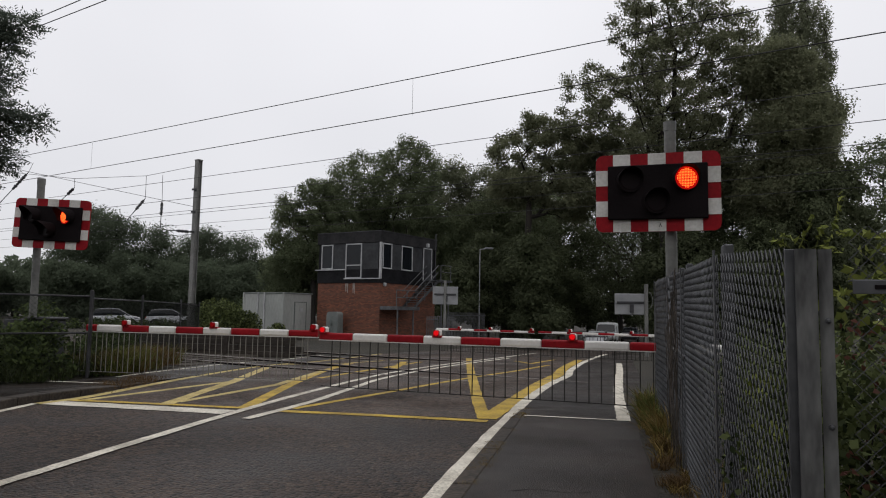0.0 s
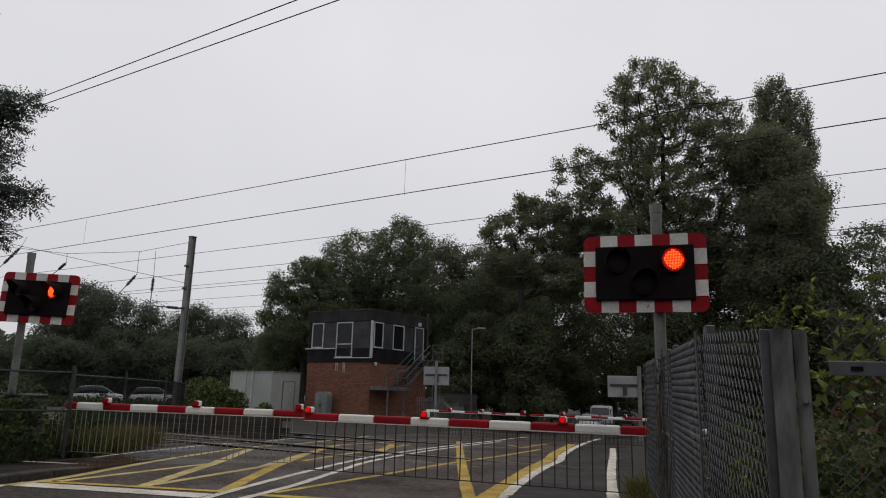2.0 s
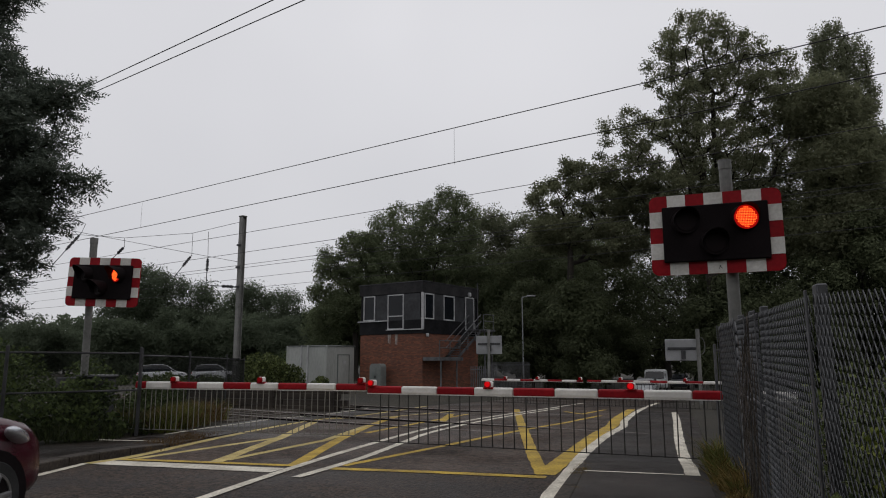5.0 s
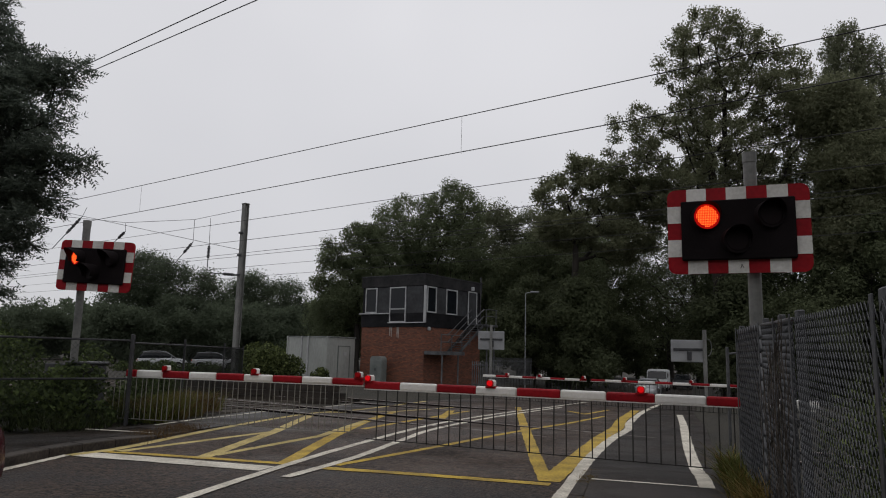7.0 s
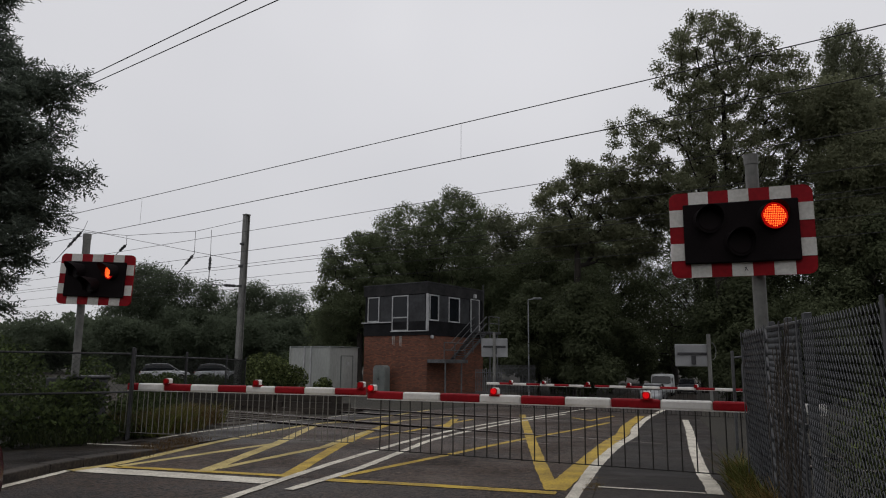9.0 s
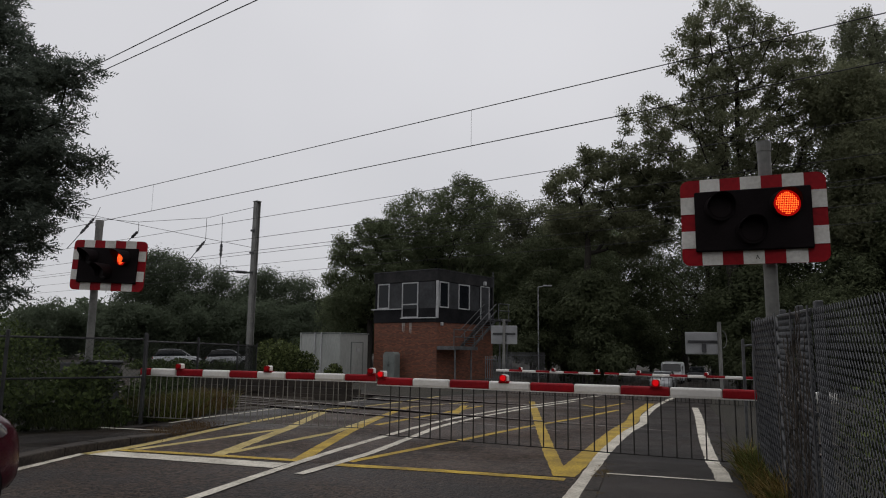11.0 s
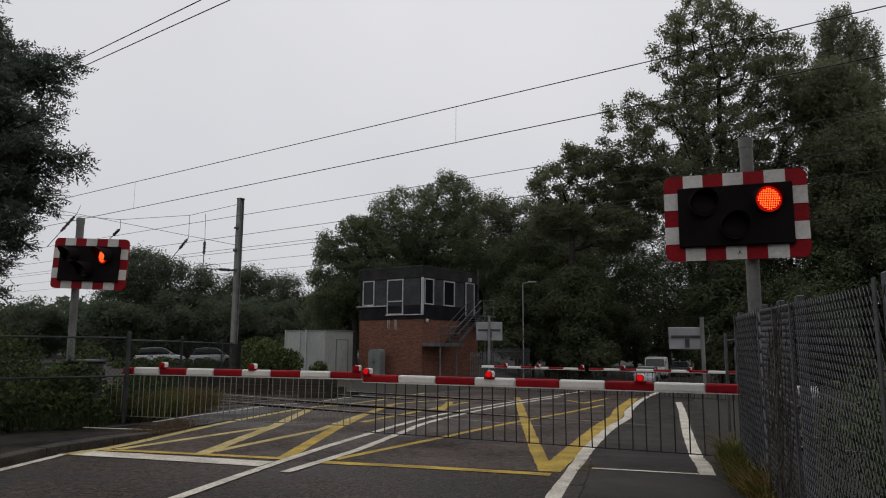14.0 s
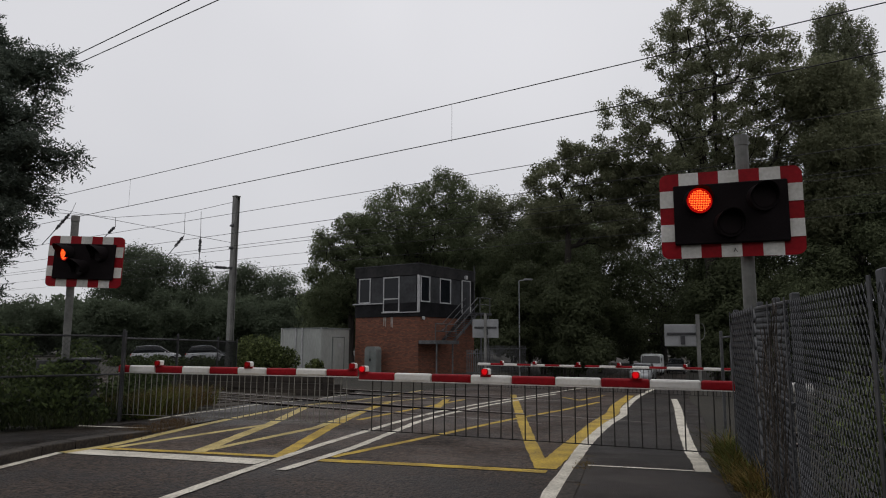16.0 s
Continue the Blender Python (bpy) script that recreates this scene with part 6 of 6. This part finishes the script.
bush([(1.60, 2.62, 1.50, 0.13), (1.75, 2.65, 1.52, 0.16), (1.50, 2.6, 1.42, 0.09), (1.85, 2.7, 1.35, 0.2)], LEAF_LIME, "broad yellow-green leaves at the fence top", 312, 70, 0.055, name="shrub", stems=False)
bush([(2.2, 3.1, 0.9, 0.75), (2.9, 2.9, 1.1, 0.9), (1.75, 3.2, 0.7, 0.45), (2.3, 4.2, 0.7, 0.6), (3.3, 3.8, 1.0, 0.9), (2.7, 5.4, 0.7, 0.7), (3.4, 6.6, 0.8, 0.8), (2.5, 2.75, 1.5, 0.55), (1.95, 2.65, 0.55, 0.5)], LEAF_BUSH, "dense leafy bush behind the chain-link fence", 305, 30000, 0.048)
bush([(-10.5, 17.0, 0.4, 0.8), (-12.0, 18.0, 0.5, 0.9), (-14.0, 19.0, 0.5, 1.0), (-16.5, 20.0, 0.6, 1.1), (-12.0, 15.0, 0.4, 0.8), (-14.5, 16.0, 0.5, 0.9), (-17.0, 17.0, 0.6, 1.0), (-19.0, 21.0, 0.6, 1.2)], LEAF_BRAMBLE, "rough scrub on the railway side of the wire fence", 307, 12000, 0.11)
bush([(2.0, 2.9, 1.30, 0.35), (2.5, 2.9, 1.05, 0.5), (1.9, 2.75, 0.75, 0.3), (2.2, 2.8, 0.4, 0.35)], RUSSET, "reddish brown leaves among the bush", 308, 900, 0.038, name="shrub", stems=False)
bush([(1.37, 2.95, 1.10, 0.07), (1.38, 2.90, 0.90, 0.09), (1.41, 3.05, 0.70, 0.10), (1.44, 3.2, 1.0, 0.08), (1.38, 2.92, 0.45, 0.10), (1.43, 3.1, 0.25, 0.10)], LEAF_LIME, "yellow-green weeds pressed against the mesh fence", 309, 260, 0.04, name="weeds", stems=False)


def climber(label, seed, shoots):
    """Thin arching shoots with small paired leaves. shoots: start, direction, length, droop, leaf size."""
    rnd, rng = random.Random(seed), np.random.default_rng(seed)
    c = thing("climber", label, "climbing plant")
    bm, cs, sizes = bmesh.new(), [], []
    for p, d, length, droop, leaf in shoots:
        p, d = Vector(p), Vector(d).normalized()
        n = max(5, int(length / 0.020))
        for k in range(n):
            d = (d + Vector((rnd.uniform(-0.12, 0.12), rnd.uniform(-0.12, 0.12), -droop / n + rnd.uniform(-0.08, 0.08)))).normalized()
            q = p + d * (length / n)
            tube(bm, p, q, 0.0022, 0.0018, seg=4, caps=False)
            p = q
            if k > 0:
                for s in (-1, 1):
                    side = Vector((d.y, -d.x, 0.2)) * s
                    cs.append(tuple(p + side * leaf * 0.45 + Vector((rnd.uniform(-0.006, 0.006), rnd.uniform(-0.006, 0.006), rnd.uniform(-0.006, 0.006)))))
                    sizes.append(leaf)
    tagged(part("stems", bm, GRASS, c, "thin green shoots"), kind="stuff")
    part("foliage", leaves("foliage", np.array(cs), float(np.mean(sizes)) * 1.15, LEAF_LIME, rng, aspect=0.45), None, c)
    return c


climber("yellow-green climber shoots over the end post", 310, [((1.20, 2.30, 1.60), (0.2, 0.05, 0.5), 0.12, 0.6, 0.026), ((1.22, 2.30, 1.60), (-0.5, 0.0, 0.6), 0.10, 0.6, 0.026), ((1.24, 2.31, 1.60), (0.6, 0.0, 0.35), 0.10, 1.0, 0.026), ((1.30, 2.34, 1.60), (0.7, 0.2, 0.75), 0.22, 0.3, 0.026), ((1.17, 2.3, 1.60), (-0.3, 0.3, 0.5), 0.07, 0.6, 0.026), ((1.27, 2.33, 1.60), (0.2, 0.0, 0.9), 0.09, 0.6, 0.026)])
climber("pale green climber shoots above the chain-link fence", 311, [((1.74, 2.62, 1.66), (-0.55, -0.15, 0.25), 0.25, 0.5, 0.045), ((1.94, 2.62, 1.60), (-0.7, -0.1, 0.35), 0.33, 0.6, 0.045), ((1.64, 2.62, 1.45), (-0.6, -0.1, 0.2), 0.19, 0.6, 0.04), ((1.99, 2.62, 1.8), (-0.6, 0, 0.3), 0.28, 0.6, 0.045), ((1.69, 2.6, 1.55), (-0.4, 0, -0.2), 0.17, 0.4, 0.04), ((1.39, 2.6, 1.50), (-0.3, 0, 0.3), 0.11, 0.8, 0.035), ((2.09, 2.62, 1.7), (-0.3, 0, -0.3), 0.28, 0.6, 0.045), ((1.54, 2.6, 1.50), (0.4, 0, 0.0), 0.17, 0.8, 0.04)])


def dry_vine(label, seed, spots):
    """Bare brown stems tangled up a fence. spots: foot and how high they climb."""
    rnd = random.Random(seed)
    c = thing("dry_vine", label, "climbing plant")
    bm = bmesh.new()
    for (x, y), tall in spots:
        for k in range(5):
            p = Vector((x + rnd.uniform(-0.05, 0.05), y + rnd.uniform(-0.12, 0.12), 0.06))
            d = Vector((rnd.uniform(-0.1, 0.1), rnd.uniform(-0.3, 0.3), 1))
            for step in range(int(tall / 0.07)):
                d = (d * 0.75 + Vector((rnd.uniform(-0.10, 0.10), rnd.uniform(-0.5, 0.5), rnd.uniform(-0.05, 0.45)))).normalized()
                q = p + d * 0.075
                off = (q.x - x) - 0.26 * (q.y - y)
                q.x -= 0.5 * (off + 0.03)
                tube(bm, p, q, 0.0035, 0.003, seg=4, caps=False)
                p = q
    tagged(part("stem_tangle", bm, VINE, c), kind="stuff")
    return c


dry_vine("tangled bare brown vine stems on the mesh fence", 320, [((1.96, 5.65), 1.7), ((2.03, 5.95), 1.6), ((2.11, 6.2), 1.5), ((2.2, 6.5), 1.6), ((2.3, 6.85), 1.3)])


def tufts(centres, label, seed, per, tall, material):
    """Blades of grass in tufts."""
    rng = np.random.default_rng(seed)
    v = []
    for x, y, z, r, h in centres:
        for k in range(per):
            a, d = rng.uniform(0, 2 * math.pi), r * math.sqrt(rng.uniform())
            bx, by = x + d * math.cos(a), y + d * math.sin(a)
            hh = h * rng.uniform(0.4, 1.1)
            lx, ly = rng.normal(0, 0.6 * hh, 2)
            c = rng.uniform(0, 2 * math.pi)
            bw = min(0.005, 0.03 * h)
            wx, wy = bw * math.cos(c), bw * math.sin(c)
            mx, my = bx + lx * 0.4, by + ly * 0.4
            v += [(bx - wx, by - wy, z), (bx + wx, by + wy, z), (mx + wx, my + wy, z + hh * 0.65), (mx - wx, my - wy, z + hh * 0.65)]
            v += [(mx - wx, my - wy, z + hh * 0.65), (mx + wx, my + wy, z + hh * 0.65), (bx + lx + wx * 0.2, by + ly + wy * 0.2, z + hh), (bx + lx - wx * 0.2, by + ly - wy * 0.2, z + hh)]
    ob = new("grass", from_arrays("grass", np.array(v), np.arange(len(v)).reshape(-1, 4), material))
    return tagged(ob, label, "grass", kind="stuff")


along_fence = [(1.28 + 0.27 * (y - 2.6), y) for y in np.arange(3.0, 9.6, 0.10)]
rg = random.Random(4)
for material, label, seed, tall in ((DRY, "dry yellowed grass along the fence foot", 401, 0.16), (GRASS, "rough green grass along the fence foot", 402, 0.18), (STRAW, "brown dead stalks along the fence foot", 403, 0.13)):
    spots = []
    for x, y in along_fence:
        if rg.random() < (0.9 if material is DRY else 0.7 if material is STRAW else 0.12 + 0.7 * (y > 6.8)):
            spread = 0.34 + 0.16 * noise.noise((y * 1.7, seed, 0.0))
            spots.append((x + 0.04 - rg.random() ** 1.4 * spread, y + rg.uniform(-0.06, 0.06), 0.10, 0.08, tall * rg.uniform(0.3, 1.1)))
    tufts(spots, label, seed, 60, 0.2, material)
for k in range(18):
    y = 7.2 + 2.4 * k / 18
    x = 2.31 + 0.235 * (y - 7.2) + rg.uniform(-0.06, 0.12)
    tufts([(x, y, 0.04, 0.13, 0.20 + 0.20 * rg.random())], "rough grass tuft at the end of the fence", 410 + k, 120, 0.4, DRY if k % 4 == 0 or k < 3 else GRASS)
kerb_weeds = []
for k in range(260):
    y = 3.4 + 6.3 * rg.random()
    x = (0.26 + (y - 5.23) * 0.229) - rg.uniform(-0.03, 0.15)
    thick = noise.noise((y * 1.3, 4.0, 0.0))
    if thick > 0.0 or y > 8.6:
        kerb_weeds.append((x, y, 0.105 if y < 9.0 else 0.06, 0.05, 0.015 + 0.075 * max(thick, 0.15) * rg.random()))
tufts(kerb_weeds, "small weeds and moss in the kerb joint", 404, 22, 0.05, DRY)
tufts([(-6.95 + rg.uniform(-0.7, 0.55), 14.6 + rg.uniform(-0.6, 2.6), 0.0, 0.25, 0.5) for k in range(34)], "tall weeds behind the barrier", 407, 60, 0.5, GRASS)
tufts([(-6.9 + rg.uniform(-0.7, 0.5), 14.8 + rg.uniform(-0.6, 3.0), 0.0, 0.25, 0.45) for k in range(44)], "tall dry weeds behind the barrier", 408, 60, 0.5, STRAW)
tufts([(-5.62 + rg.uniform(-0.35, 0.35) + 0.13 * q, 10.9 + 2.6 * q + rg.uniform(-0.3, 0.3), 0.03, 0.2, 0.06) for q in [rg.random() for k in range(60)]], "dead grass and litter at the road edge", 405, 40, 0.15, STRAW)
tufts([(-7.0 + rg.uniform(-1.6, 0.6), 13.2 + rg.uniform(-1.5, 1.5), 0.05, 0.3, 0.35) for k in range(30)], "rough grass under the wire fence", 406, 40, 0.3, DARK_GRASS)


def motions():
    """The two red lamps of each signal light in turn."""
    half, first = 0.3755, 0.46
    for lit, spots in ((near_lit, near_spots), (left_lit, left_spots)):
        rows, k = [(0.0, spots[1])], -1
        while first + k * half < 16.0:
            t = first + k * half
            n = math.ceil(t * FPS - 1e-6)
            if n > 1:
                rows.append(((n - 1) / FPS, spots[1 if (k - 1) % 2 == 0 else 0]))
                rows.append((n / FPS, spots[1 if k % 2 == 0 else 0]))
            k += 1
        rows.append((16.0, rows[-1][1]))
        walk(lit, rows)


motions()
